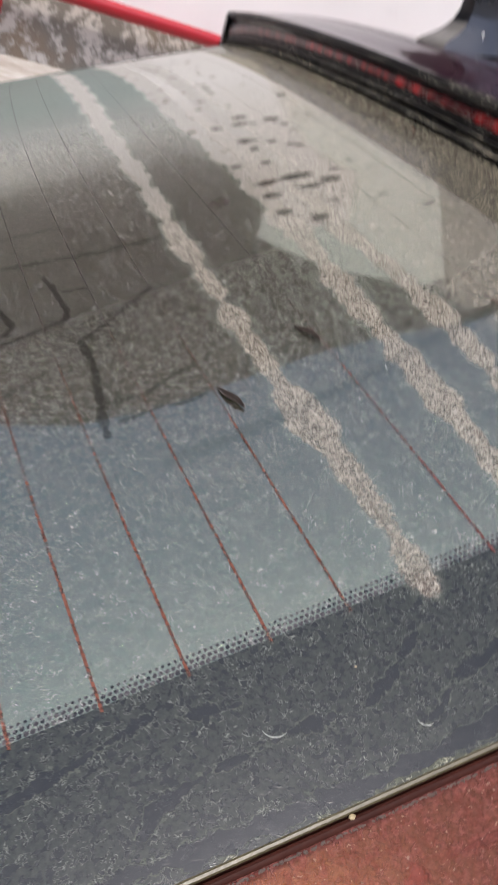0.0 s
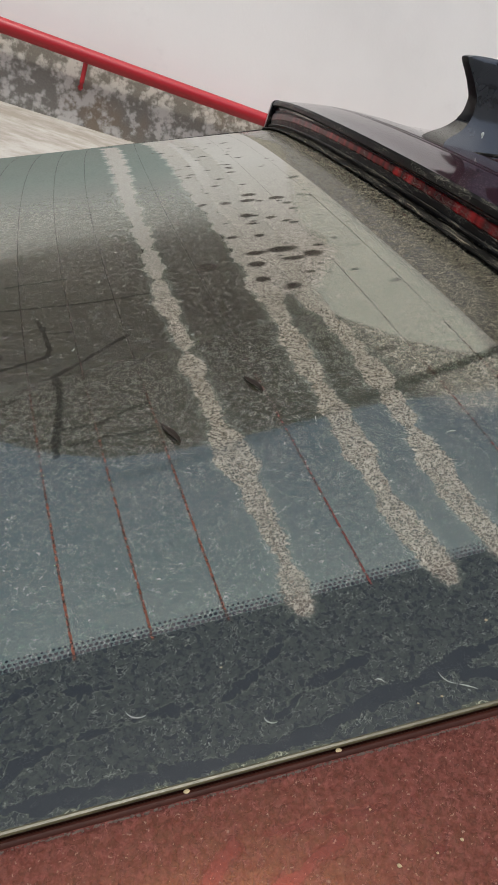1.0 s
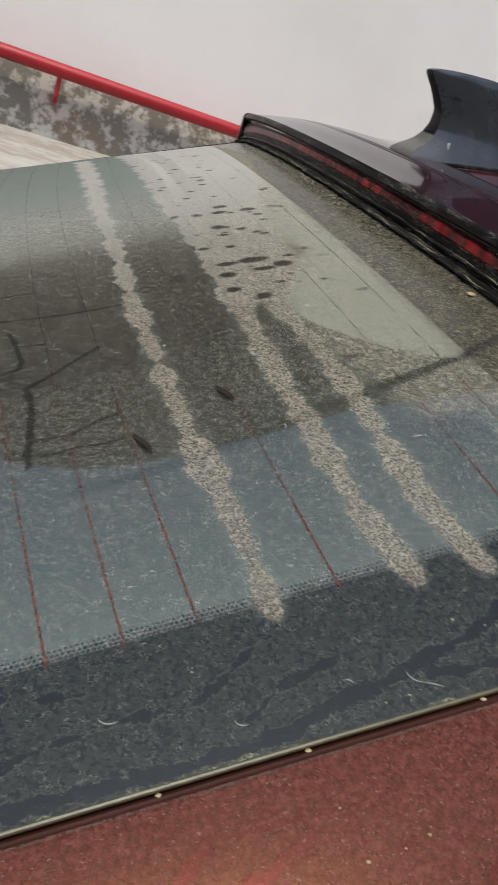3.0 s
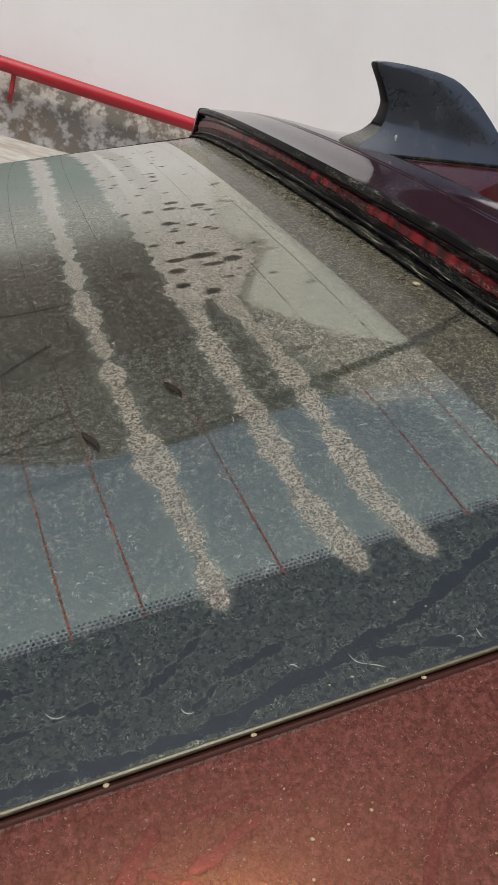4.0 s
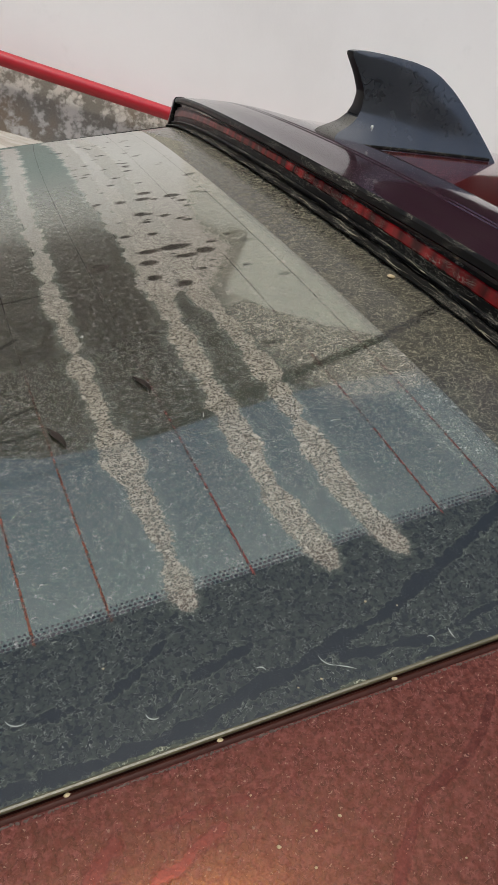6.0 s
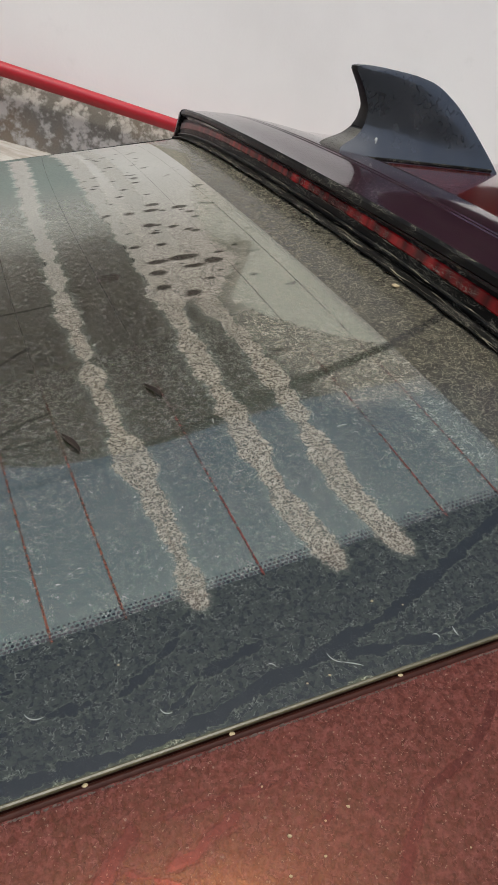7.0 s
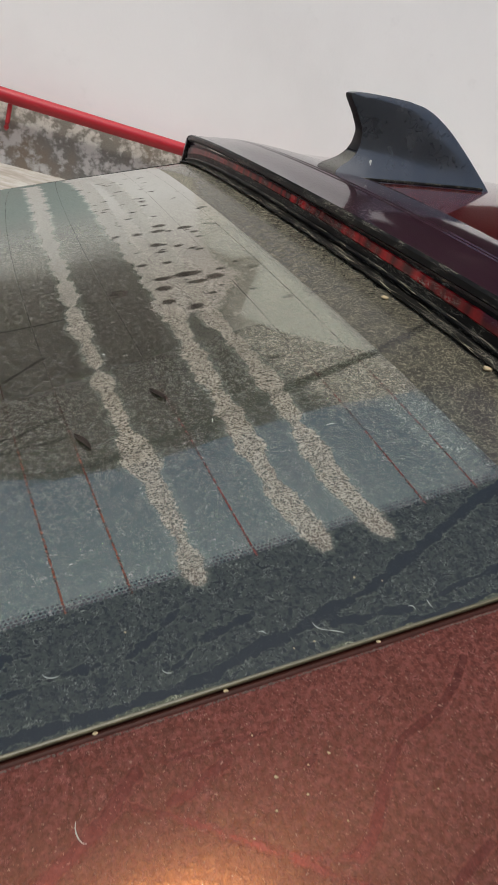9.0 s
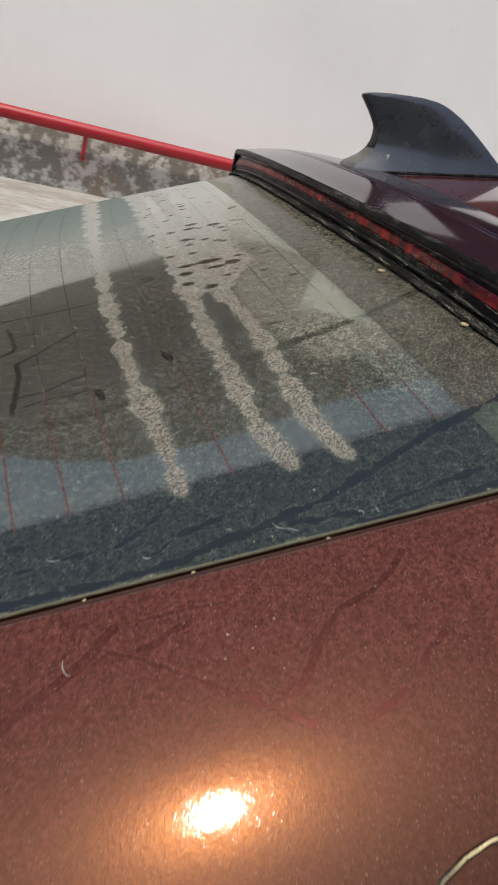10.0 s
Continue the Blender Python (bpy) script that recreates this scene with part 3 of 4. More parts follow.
        mark = np.maximum(mark, r - np.hypot(x - px, (y - py) * 1.5) * mm)
    wiped = [(-0.0685, -0.4324), (-0.0145, -0.4214), (0.0485, -0.4017), (0.085, -0.3878), (0.124, -0.3755), (0.1626, -0.3625), (0.2112, -0.3395)]
    wipe = 3.6 - distances(x, y, wiped) * mm
    # dark cracked runs in the dust film
    crack = np.full(x.shape, -60.0)
    for r, line in (
        (1.5, [(-0.16, -0.2315), (-0.1329, -0.2327), (-0.1116, -0.234), (-0.09, -0.2352), (-0.0682, -0.2365), (-0.0496, -0.2347), (-0.0325, -0.2324)]),
        (2.0, [(-0.1041, -0.2557), (-0.1005, -0.2692), (-0.0959, -0.2973), (-0.0968, -0.3056), (-0.1095, -0.3111), (-0.1279, -0.3174), (-0.16, -0.324)]),
        (1.1, [(-0.096, -0.2761), (-0.0835, -0.2766)]),
        (1.8, [(-0.0507, -0.2913), (-0.0642, -0.3039), (-0.0777, -0.3177), (-0.0935, -0.3305)]),
        (2.3, [(-0.0935, -0.3305), (-0.0899, -0.351), (-0.091, -0.3784), (-0.0917, -0.4075)]),
        (1.2, [(-0.0879, -0.3848), (-0.0712, -0.3847), (-0.055, -0.3744), (-0.0443, -0.3709)]),
        (1.3, [(-0.0836, -0.4001), (-0.0671, -0.3962), (-0.0533, -0.397), (-0.0454, -0.3949)]),
        (1.2, [(-0.145, -0.370), (-0.1253, -0.3579), (-0.1132, -0.3508)]),
        (2.2, [(-0.136, -0.262), (-0.13, -0.2823), (-0.1238, -0.3016), (-0.1284, -0.3092)]),
        (1.0, [(-0.1274, -0.1925), (-0.113, -0.191), (-0.0861, -0.1893)]),
    ):
        crack = np.maximum(crack, 0.8 * r - distances(x, y, line) * mm)
    # bare runs that water left in the dust
    run = np.full(x.shape, -60.0)
    for r, line in (
        (4.2, [(0.22, -0.49), (0.148, -0.5186), (0.111, -0.539), (0.0795, -0.5540), (0.058, -0.5595)]),
        (3.4, [(0.058, -0.5595), (0.0364, -0.5666), (0.0172, -0.5698), (0.0023, -0.5763), (-0.0195, -0.5800), (-0.0397, -0.5815), (-0.0587, -0.582), (-0.16, -0.5835)]),
        (2.8, [(0.19, -0.549), (0.1249, -0.5625), (0.1006, -0.5672), (0.0751, -0.567), (0.0607, -0.5656)]),
        (2.4, [(0.2, -0.565), (0.1241, -0.5728), (0.1028, -0.5752), (0.0844, -0.5745)]),
        (2.1, [(-0.0030, -0.5377), (-0.0137, -0.547), (-0.0212, -0.5525), (-0.0327, -0.5589), (-0.045, -0.5587), (-0.0579, -0.5588), (-0.0737, -0.562), (-0.0869, -0.5635), (-0.0997, -0.5679), (-0.1064, -0.5752)]),
        (2.0, [(0.0268, -0.5507), (0.0116, -0.5557), (-0.0003, -0.5586), (-0.0073, -0.5663), (-0.0180, -0.5710)]),
        (1.8, [(-0.07, -0.545), (-0.0891, -0.5435), (-0.099, -0.5403), (-0.1123, -0.5444), (-0.15, -0.556)]),
    ):
        run = np.maximum(run, 0.80 * r - distances(x, y, line) * mm)
    # black enamel border
    side = (np.abs(y) - (0.5205 - 0.103 * x)) * mm
    upper = (x - (0.1415 + 0.17 * y * y)) * mm
    for name, values in (
        ("streak", streak), ("mark", mark), ("run", run), ("wipe", wipe), ("crack", crack), ("haze", haze), ("film", film), ("fog", fog), ("rim_off", rim_off), ("farness", np.clip((y + 0.33) / 0.87, 0, 1)), ("frit", side), ("frit_top", upper),
        ("dots", np.minimum(-side, -upper)), ("along", np.where(-side < -upper, x, y) * mm + 1000.0),
    ):
        layer = me.attributes.new(name, "FLOAT", "POINT")
        layer.data.foreach_set("value", np.concatenate([values, np.full(extra, 60.0 if name in ("dots", "rim_off") else -60.0)]).astype(np.float32))
    ob = new("rear_window", me)
    ob.parent = car
    ob["label"] = "tinted rear glass with dried dirt streaks, paw prints and black enamel border"
    ob.visible_shadow = False
    return own(ob)


window = rear_window()

# heating lines of the glass, each a thin raised print, buried where dirt lies thick
for k in range(-13, 7):
    x_end = -0.0241 + 0.0299 * k + 0.00024 * k * k
    y_end = 0.5225 - 0.103 * x_end
    ys = np.linspace(-y_end, y_end, 420)
    ys = ys[x_end - 0.141 * (y_end * y_end - ys * ys) < 0.139 + 0.17 * ys * ys]
    xs = x_end - 0.141 * (y_end * y_end - ys * ys)
    free = 1.0 - np.clip((streak_depth(xs, ys) + 2.5) / 5.0, 0, 1)
    bm = bmesh.new()
    rows = []
    for i, (x, y) in enumerate(zip(xs, ys)):
        w = (0.00068 if y < -0.36 else max(0.00036, 0.00068 - 0.0024 * (y + 0.36))) + 0.00008 * math.sin(y * 900 + k)
        rows.append([bm.verts.new((x + s * w, y, glass_z(x, y) + (0.00012, 0.00026, 0.00012)[s + 1])) for s in (-1, 0, 1)])
    for p, q in zip(rows, rows[1:]):
        for i in (0, 1):
            bm.faces.new((p[i], p[i + 1], q[i + 1], q[i]))
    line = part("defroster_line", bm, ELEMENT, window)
    line.data.attributes.new("free", "FLOAT", "POINT").data.foreach_set("value", np.repeat(free, 3).astype(np.float32))


# seal between glass and body, all round the sides
for side in (-1, 1):
    xs = np.linspace(-0.45, 0.27, 60)
    rings = []
    for x in xs:
        y0 = glass_half(x)
        z0 = float(glass_z(x, side * y0))
        rings.append([(x, side * (y0 + dy), z0 + dz) for dy, dz in ((-0.006, -0.0052), (0.0002, -0.0050), (0.0004, -0.0034), (0.0012, -0.0024), (0.0022, -0.0022), (0.0033, -0.0028), (0.0040, -0.0042), (0.0043, -0.0070), (0.0060, -0.0110), (0.0060, -0.016), (-0.006, -0.016))])
    own(part("window_seal", loft(rings), GAP, car, "dark brown rubber seal along the glass edge"))


# crumbly dirt caught along the panel's edge
rng = random.Random(3)
crust = [(x, -(glass_half(x) + 0.0044 + rng.uniform(-0.0003, 0.0003)), panel_z(x, glass_half(x) + 0.0046) - 0.0002 + rng.uniform(-0.0004, 0.0002)) for x in np.linspace(-0.45, 0.27, 1500)]
own(part("edge_dirt", tube(crust, [rng.uniform(0.0002, 0.0007) for _ in crust], 6), SEAM, car, "grey crumbly dirt along the panel's edge"))


# ground rim of the glass, a thin bright rounded edge
for side in (-1, 1):
    rim = [(x, side * (glass_half(x) - 0.0002), float(glass_z(x, side * glass_half(x))) - 0.0007) for x in np.linspace(-0.45, 0.25, 90)]
    part("glass_rim", tube(rim, 0.0011, 8), EDGE, window)


bead = [(x, glass_half(x) - 0.001, float(glass_z(x, glass_half(x))) + 0.0006) for x in np.linspace(-0.45, 0.25, 60)]
part("edge_bead", tube(bead, 0.0016, 8), BLACK, window, "black bead along the far edge of the glass")


# ---- body panels ----
def set_runs(ob, lines):
    """Bare runs in the dust on a panel."""
    co = np.zeros(len(ob.data.vertices) * 3)
    ob.data.vertices.foreach_get("co", co)
    x, y = co[0::3], co[1::3]
    v = np.full(x.shape, -60.0)
    for r, line in lines:
        v = np.maximum(v, r - distances(x, y, line) * 1000)
    ob.data.attributes.new("run", "FLOAT", "POINT").data.foreach_set("value", v.astype(np.float32))


# half width in mm, then the line of each bare run
PANEL_RUNS = (
    (1.7, [(0.1121, -0.5961), (0.1032, -0.6062), (0.0917, -0.6145), (0.0826, -0.6178), (0.0728, -0.6205), (0.0661, -0.6287), (0.0605, -0.6345)]),
    (2.3, [(0.0605, -0.6345), (0.0559, -0.6444), (0.0509, -0.6500), (0.0446, -0.6545)]),
    (1.5, [(0.1225, -0.6410), (0.1109, -0.6482), (0.1063, -0.6537)]),
    (1.8, [(0.0967, -0.6630), (0.0893, -0.6662), (0.0780, -0.6713)]),
    (2.6, [(-0.12, -0.668), (-0.0725, -0.6369), (-0.0645, -0.6321), (-0.0530, -0.6250), (-0.0431, -0.6177), (-0.0385, -0.6117), (-0.0330, -0.6067)]),
    (0.9, [(-0.0352, -0.6180), (-0.0221, -0.6238), (-0.0056, -0.6335), (0.0132, -0.6448), (0.0341, -0.6572), (0.0467, -0.6642), (0.0546, -0.6700)]),
    (0.7, [(0.0068, -0.6416), (0.0240, -0.6494), (0.0441, -0.6543)]),
    (1.7, [(-0.0216, -0.6201), (-0.0122, -0.6182), (-0.0072, -0.6140), (0.0018, -0.6116)]),
    (0.9, [(-0.0214, -0.6050), (0.0045, -0.6041), (0.0223, -0.6048)]),
    (1.3, [(0.0370, -0.6172), (0.0329, -0.6205)]),
    (1.2, [(0.0290, -0.6040), (0.0298, -0.6080)]),
    (1.0, [(0.0512, -0.6200), (0.0535, -0.6245)]),
)
for side in (-1, 1):
    us = np.concatenate([np.linspace(-0.47, -0.13, 40)[:-1], np.linspace(-0.13, 0.14, 180), np.linspace(0.14, 0.62, 60)[1:]])
    outs = [-0.0012] + list(np.linspace(0.0, 0.11, 75)) + list(np.linspace(0.113, 0.24, 37)) + [0.255, 0.268, 0.276, 0.28, 0.282, 0.283]
    drops = [0.0] * 113 + [0.02, 0.05, 0.10, 0.18, 0.30, 0.62]

    def shape(x, k, side=side):
        s = outs[k]
        y = glass_half(x) + 0.0046 + s
        z = panel_z(x, y) - drops[k] - (0.035 if side > 0 else 0.0)
        if k == 0:
            z -= 0.0004
        return (x, side * y, z)

    panel = own(part("quarter_panel", sheet(us, range(len(outs)), shape), PAINT, car, "dusty red painted panel beside the rear glass"))
    set_runs(panel, PANEL_RUNS if side < 0 else ())
    # lower side and sill
    side_bm = sheet(us, (0, 1, 2), lambda x, k, side=side: (x, side * (glass_half(x) + 0.2882 + (0.01, 0.02, -0.03)[k]), (panel_z(x, glass_half(x) + 0.288) - 0.61, 0.34, 0.22)[k]))
    own(part("side_skirt", side_bm, PAINT, car))

roof = own(part("roof", sheet(np.linspace(0, 1, 70), np.linspace(-0.60, 0.60, 60), lambda u, y: (front_x(y) - 0.03 + u * (1.48 - front_x(y)), y, roof_z(front_x(y) - 0.03 + u * (1.48 - front_x(y)), y))), ROOF_PAINT, car, "glossy red roof skin"))
set_runs(roof, ())

# boot lid, tail, front and floor close the body outside the view
hull = [(-0.45, 1.085), (-0.60, 1.06), (-0.88, 1.04), (-0.93, 0.98), (-0.95, 0.62), (-0.97, 0.45), (-0.93, 0.25)]
own(part("boot_lid", sheet(hull, np.linspace(-1, 1, 25), lambda p, v: (p[0], v * 0.86, p[1] - 0.06 * abs(v) ** 3)), PAINT, car))
front = [(1.45, 1.44), (1.75, 1.30), (2.2, 1.0), (2.9, 0.93), (3.25, 0.80), (3.32, 0.5), (3.28, 0.24)]
own(part("bonnet", sheet(front[2:], np.linspace(-1, 1, 25), lambda p, v: (p[0], v * 0.86, p[1] - 0.12 * abs(v) ** 4)), PAINT, car))
own(part("windscreen", sheet(front[:3], np.linspace(-1, 1, 25), lambda p, v: (p[0], v * (0.62 + 0.24 * (p[0] - 1.45) / 0.75), p[1] - 0.10 * abs(v) ** 4)), DARK_GLASS, car, "dark tinted windscreen"))
for side in (-1, 1):
    bm = sheet(np.linspace(0.62, 3.28, 30), (0, 1, 2, 3), lambda x, k, side=side: (x, side * (0.60, 0.85, 0.87, 0.84)[k], (curve_at([(0.62, 1.35), (1.45, 1.40), (2.2, 0.93), (3.28, 0.78)], x), curve_at([(0.62, 0.95), (2.2, 0.92), (3.28, 0.75)], x), 0.6, 0.22)[k]))
    own(part("door_side", bm, PAINT, car))
    bm = sheet(np.linspace(0.70, 1.95, 24), (0, 1), lambda x, k, side=side: (x, side * ((0.645, 0.825)[k] + 0.012), (curve_at([(0.62, 1.32), (1.45, 1.345), (1.95, 1.05), (2.2, 0.95)], x), curve_at([(0.62, 1.0), (2.2, 0.955)], x))[k]))
    own(part("side_window", bm, DARK_GLASS, car, "dark tinted side window"))
    bm = sheet(np.linspace(-0.95, -0.47, 12), (0, 1, 2), lambda x, k, side=side: (x, side * (0.86, 0.875, 0.85)[k], (1.0, 0.6, 0.22)[k]))
    own(part("rear_wing", bm, PAINT, car))
own(part("floor_pan", box(-0.9, 3.2, -0.84, 0.84, 0.20, 0.24), BLACK, car))
# dark cabin under the glass
own(part("parcel_shelf", box(-0.46, 0.20, -0.60, 0.60, 0.93, 0.96, 0.004), CABIN, car))
own(part("seat_back", box(0.20, 0.36, -0.62, 0.62, 0.55, 1.16, 0.03), CABIN, car))
own(part("headlining", sheet(np.linspace(0.25, 1.45, 20), np.linspace(-0.58, 0.58, 20), lambda x, y: (x, y, roof_z(x, y) - 0.03)), CABIN, car))
for x in (-0.42, 2.55):
    for side in (-1, 1):
        prof = [(0.20, -0.10), (0.31, -0.095), (0.325, -0.05), (0.325, 0.05), (0.31, 0.095), (0.20, 0.10)]
        ring = [[(x + r * math.cos(a), side * 0.74 + w, 0.325 + r * math.sin(a)) for r, w in prof] for a in np.linspace(0, 2 * math.pi, 37)[:-1]]
        bm = loft(ring + [ring[0]], cap=False)
        bmesh.ops.remove_doubles(bm, verts=bm.verts, dist=1e-5)
        wheel = own(part("wheel", bm, TYRE, car))
        bm = bmesh.new()
        bmesh.ops.create_cone(bm, cap_ends=True, segments=36, radius1=0.205, radius2=0.205, depth=0.15, matrix=pose(x, side * 0.745, 0.325, 90))
        part("rim", bm, RIM, wheel)

# quarter window trim, a rounded corner of bright metal on the shoulder
trim = [(0.30, -0.7165), (0.20, -0.7175), (0.15, -0.7190), (0.1171, -0.7216), (0.1058, -0.7245), (0.0956, -0.729), (0.0875, -0.7347), (0.082, -0.744), (0.0805, -0.757), (0.086, -0.775)]
own(part("window_trim", tube([(x, y, panel_z(x, y) + 0.0006) for x, y in trim], 0.0017, 8), TRIM, car, "thin bright metal trim strip"))


# ---- roof spoiler with brake light ----
def spoiler_frame(y):
    x = foot_x(y)
    return x, float(glass_z(x, y))


def spoiler_section(y):
    x, z = spoiler_frame(y)
    xf = front_x(y)
    zf = roof_z(xf, y) + 0.002
    h = 0.036 + 0.040 * y * y
    h -= 0.004 * max(0.0, (abs(y) - 0.565) / 0.015) ** 2
    top = z + h
    pts = [(0.014, 0.001), (0.0065, 0.004), (0.0055, 0.010), (0.0055, 0.0168), (0.0065, 0.0178), (0.0065, h - 0.0105), (0.0035, h - 0.0098), (-0.0005, h - 0.0080), (-0.0005, h - 0.0035), (0.0015, h - 0.0010), (0.006, h)]
    out = [(x + a, y, z + b) for a, b in pts]
    sx, sz = x + 0.006, top
    for t in (0.12, 0.25, 0.37, 0.385, 0.40, 0.415, 0.44, 0.455, 0.47, 0.485, 0.60, 0.75, 0.9, 0.97, 1.0):
        dip = -0.0016 if t in (0.40, 0.455) else 0.0
        bulge = 0.006 * math.sin(math.pi * t)
        out.append((sx + (xf - sx) * t, y, sz + (zf - sz) * t + bulge + dip))
    out.append((xf, y, zf - 0.012))
    out.append((x + 0.02, y, z - 0.004))
    return out


ys = np.linspace(-0.58, 0.58, 120)
TOP_FROM = 9
spoiler = own(part("roof_spoiler", loft([spoiler_section(y)[TOP_FROM:] for y in ys]), SPOILER_TOP, car, "glossy black roof spoiler with two grooves and a brake light"))
face_ring = [[*spoiler_section(y)[:TOP_FROM + 1], (foot_x(y) + 0.02, y, spoiler_section(y)[0][2] + 0.006)] for y in ys]
part("rear_face", loft(face_ring), FACE, spoiler, "black rear face caked with dried dirt")
seam = [(front_x(y) + 0.0012, y, roof_z(front_x(y) + 0.0012, y) + 0.0006) for y in np.linspace(-0.57, 0.57, 140)]
part("front_seam", tube(seam, [0.0010 + 0.0005 * math.sin(i * 1.7) for i in range(140)], 6), SEAM, spoiler, "seam filled with pale dirt")


def strip(y0, y1, n, ring):
    return loft([ring(y) for y in np.linspace(y0, y1, n)])


def lens_ring(y):
    x, z = spoiler_frame(y)
    t = 0.0046 + 0.014 * y * y
    return [(x + a, y, z + b) for a, b in ((0.008, 0.0162), (0.0050, 0.0164), (0.0042, 0.0174), (0.0042, 0.0182 + t), (0.0050, 0.0192 + t), (0.008, 0.0194 + t))]


def lip_ring(y):
    x, z = spoiler_frame(y)
    wob = 0.0006 * math.sin(y * 170) + 0.0004 * math.sin(y * 410)
    return [(x + a, y, z + b) for a, b in ((0.008, 0.0004), (-0.0045 + wob, 0.0003), (-0.0055 + wob, 0.0016), (-0.004 + wob, 0.0030), (0.0002, 0.0042), (0.010, 0.0050))]


def rib_ring(y):
    x, z = spoiler_frame(y)
    return [(x + a, y, z + b) for a, b in ((0.008, 0.0068), (0.0026, 0.0072), (0.0018, 0.0085), (0.0028, 0.0098), (0.008, 0.0102))]


def dirt_thread(ahead, up, seed):
    """A pale broken thread of dried dirt along the spoiler's rear face."""
    rng = random.Random(seed)
    ys = np.linspace(-0.56, 0.30, 620)
    drift = [0.0006 * math.sin(y * 55 + seed) + 0.0004 * math.sin(y * 190 + 2 * seed) for y in ys]
    line, radii = [], []
    for y, d in zip(ys, drift):
        x, z = spoiler_frame(y)
        line.append((x + ahead, y, z + up + d + rng.uniform(-0.0002, 0.0002)))
        radii.append(max(0.00003, (noise.noise((y * 45, seed * 3.7, 0.0)) + 0.6 * noise.noise((y * 140, seed * 5.1, 0.0)) - 0.05) * 0.0009 * rng.uniform(0.4, 1.2)))
    return tube(line, radii, 5)


for seed, (ahead, up) in enumerate(((-0.0050, 0.0034), (-0.0056, 0.0018), (0.0014, 0.0100), (0.0050, 0.0158), (0.0052, 0.0052), (-0.0002, 0.0046))):
    part("dirt_thread", dirt_thread(ahead, up, seed + 1), CRUST, spoiler, "pale thread of dried dirt")
part("brake_light_lens", strip(-0.548, 0.548, 110, lens_ring), LENS, spoiler, "long red brake light lens")
part("rubber_lip", strip(-0.566, 0.566, 130, lip_ring), LIP, spoiler, "black rubber lip pressed on the glass")
part("lower_rib", strip(-0.552, 0.552, 120, rib_ring), FACE, spoiler)


for side in (-1, 1):
    cap = []
    for y, grow in ((0.552, 0.0004), (0.554, 0.0022), (0.578, 0.0022), (0.583, 0.0012), (0.5845, -0.003)):
        x, z = spoiler_frame(side * y)
        sec = spoiler_section(side * min(y, 0.575))
        top, front = sec[9], sec[-2]
        ring = [(x + 0.004, z), (x - grow, z + 0.002), (x - grow, top[2] - 0.004), (x - grow + 0.0012, top[2] - 0.001 + grow * 0.5), (x + 0.004, top[2] + grow)]
        ring += [(x + 0.03, top[2] + 0.004 + grow), (front[0], front[2] + 0.003), (front[0] + grow, front[2] - 0.006), (x + 0.03, z)]
        cap.append([(a, side * y, b) for a, b in ring])
    part("end_cap", loft(cap), BLACK, spoiler, "squared black end of the spoiler")


# ---- shark fin aerial ----
REAR = [(1.400, 0.250), (1.412, 0.2545), (1.418, 0.2625), (1.424, 0.2700), (1.432, 0.2755), (1.442, 0.2785), (1.456, 0.277), (1.470, 0.266), (1.487, 0.2487), (1.4915, 0.262), (1.4955, 0.290), (1.4985, 0.322)]
FRONT = [(1.400, 0.505), (1.412, 0.495), (1.430, 0.478), (1.442, 0.461), (1.454, 0.442), (1.471, 0.414), (1.487, 0.384), (1.4915, 0.374), (1.4955, 0.362), (1.4985, 0.345)]
THICK = [(1.400, 0.038), (1.412, 0.0265), (1.416, 0.0238), (1.420, 0.0216), (1.426, 0.0188), (1.433, 0.0160), (1.442, 0.0133), (1.452, 0.0112), (1.470, 0.0098), (1.487, 0.0082), (1.4925, 0.0070), (1.4955, 0.0054), (1.4985, 0.0026)]
heights = list(np.concatenate([np.linspace(1.400, 1.420, 9), np.linspace(1.4215, 1.486, 30), np.linspace(1.487, 1.4985, 10)]))


def eased(table, z, reach=0.007):
    """The table's curve with its corners rounded off."""
    r = min(reach, max(0.0, 1.4985 - z), max(0.0, z - 1.400))
    return sum(curve_at(table, z + r * d) * w for d, w in ((-1, 0.15), (-0.5, 0.22), (0, 0.26), (0.5, 0.22), (1, 0.15)))


rings = []
for z in heights:
    x0, x1, w = eased(REAR, z, 0.003), eased(FRONT, z), eased(THICK, z, 0.004)
    ring = []
    us = np.linspace(0, 1, 18)
    for u in us:
        ring.append((x0 + (x1 - x0) * u, -w * (1 - u**2.4) * (0.82 + 0.18 * min(1.0, u * 8)), z))
    for u in us[::-1][1:]:
        ring.append((x0 + (x1 - x0) * u, w * (1 - u**2.4) * (0.82 + 0.18 * min(1.0, u * 8)), z))
    rings.append(ring)
fin = own(part("shark_fin_aerial", loft(rings), FIN, car, "dark blue-black shark fin aerial with water stains"))
rear = []
for z in heights[15:40]:
    x0, w = eased(REAR, z, 0.003) - 0.0003, eased(THICK, z, 0.004) * 0.84
    rear.append([(x0 - 0.0006 * (1 - (s / 2) ** 2), s * 0.5 * w, z) for s in (-2, -1, 0, 1, 2)] + [(x0 + 0.001, 0.9 * w, z), (x0 + 0.001, -0.9 * w, z)])
part("rear_edge", loft(rear), FIN_EDGE, fin, "blunt black rear edge")
foot = []
for z in heights[1:15]:
    x0, w = eased(REAR, z, 0.003) - 0.0003, eased(THICK, z, 0.004) * 0.84
    foot.append([(x0 - 0.0006 * (1 - (s / 2) ** 2), s * 0.5 * w, z) for s in (-2, -1, 0, 1, 2)] + [(x0 + 0.001, 0.9 * w, z), (x0 + 0.001, -0.9 * w, z)])
part("rear_foot", loft(foot), FOOT, fin, "grey dust-filmed flared foot")
gasket = []
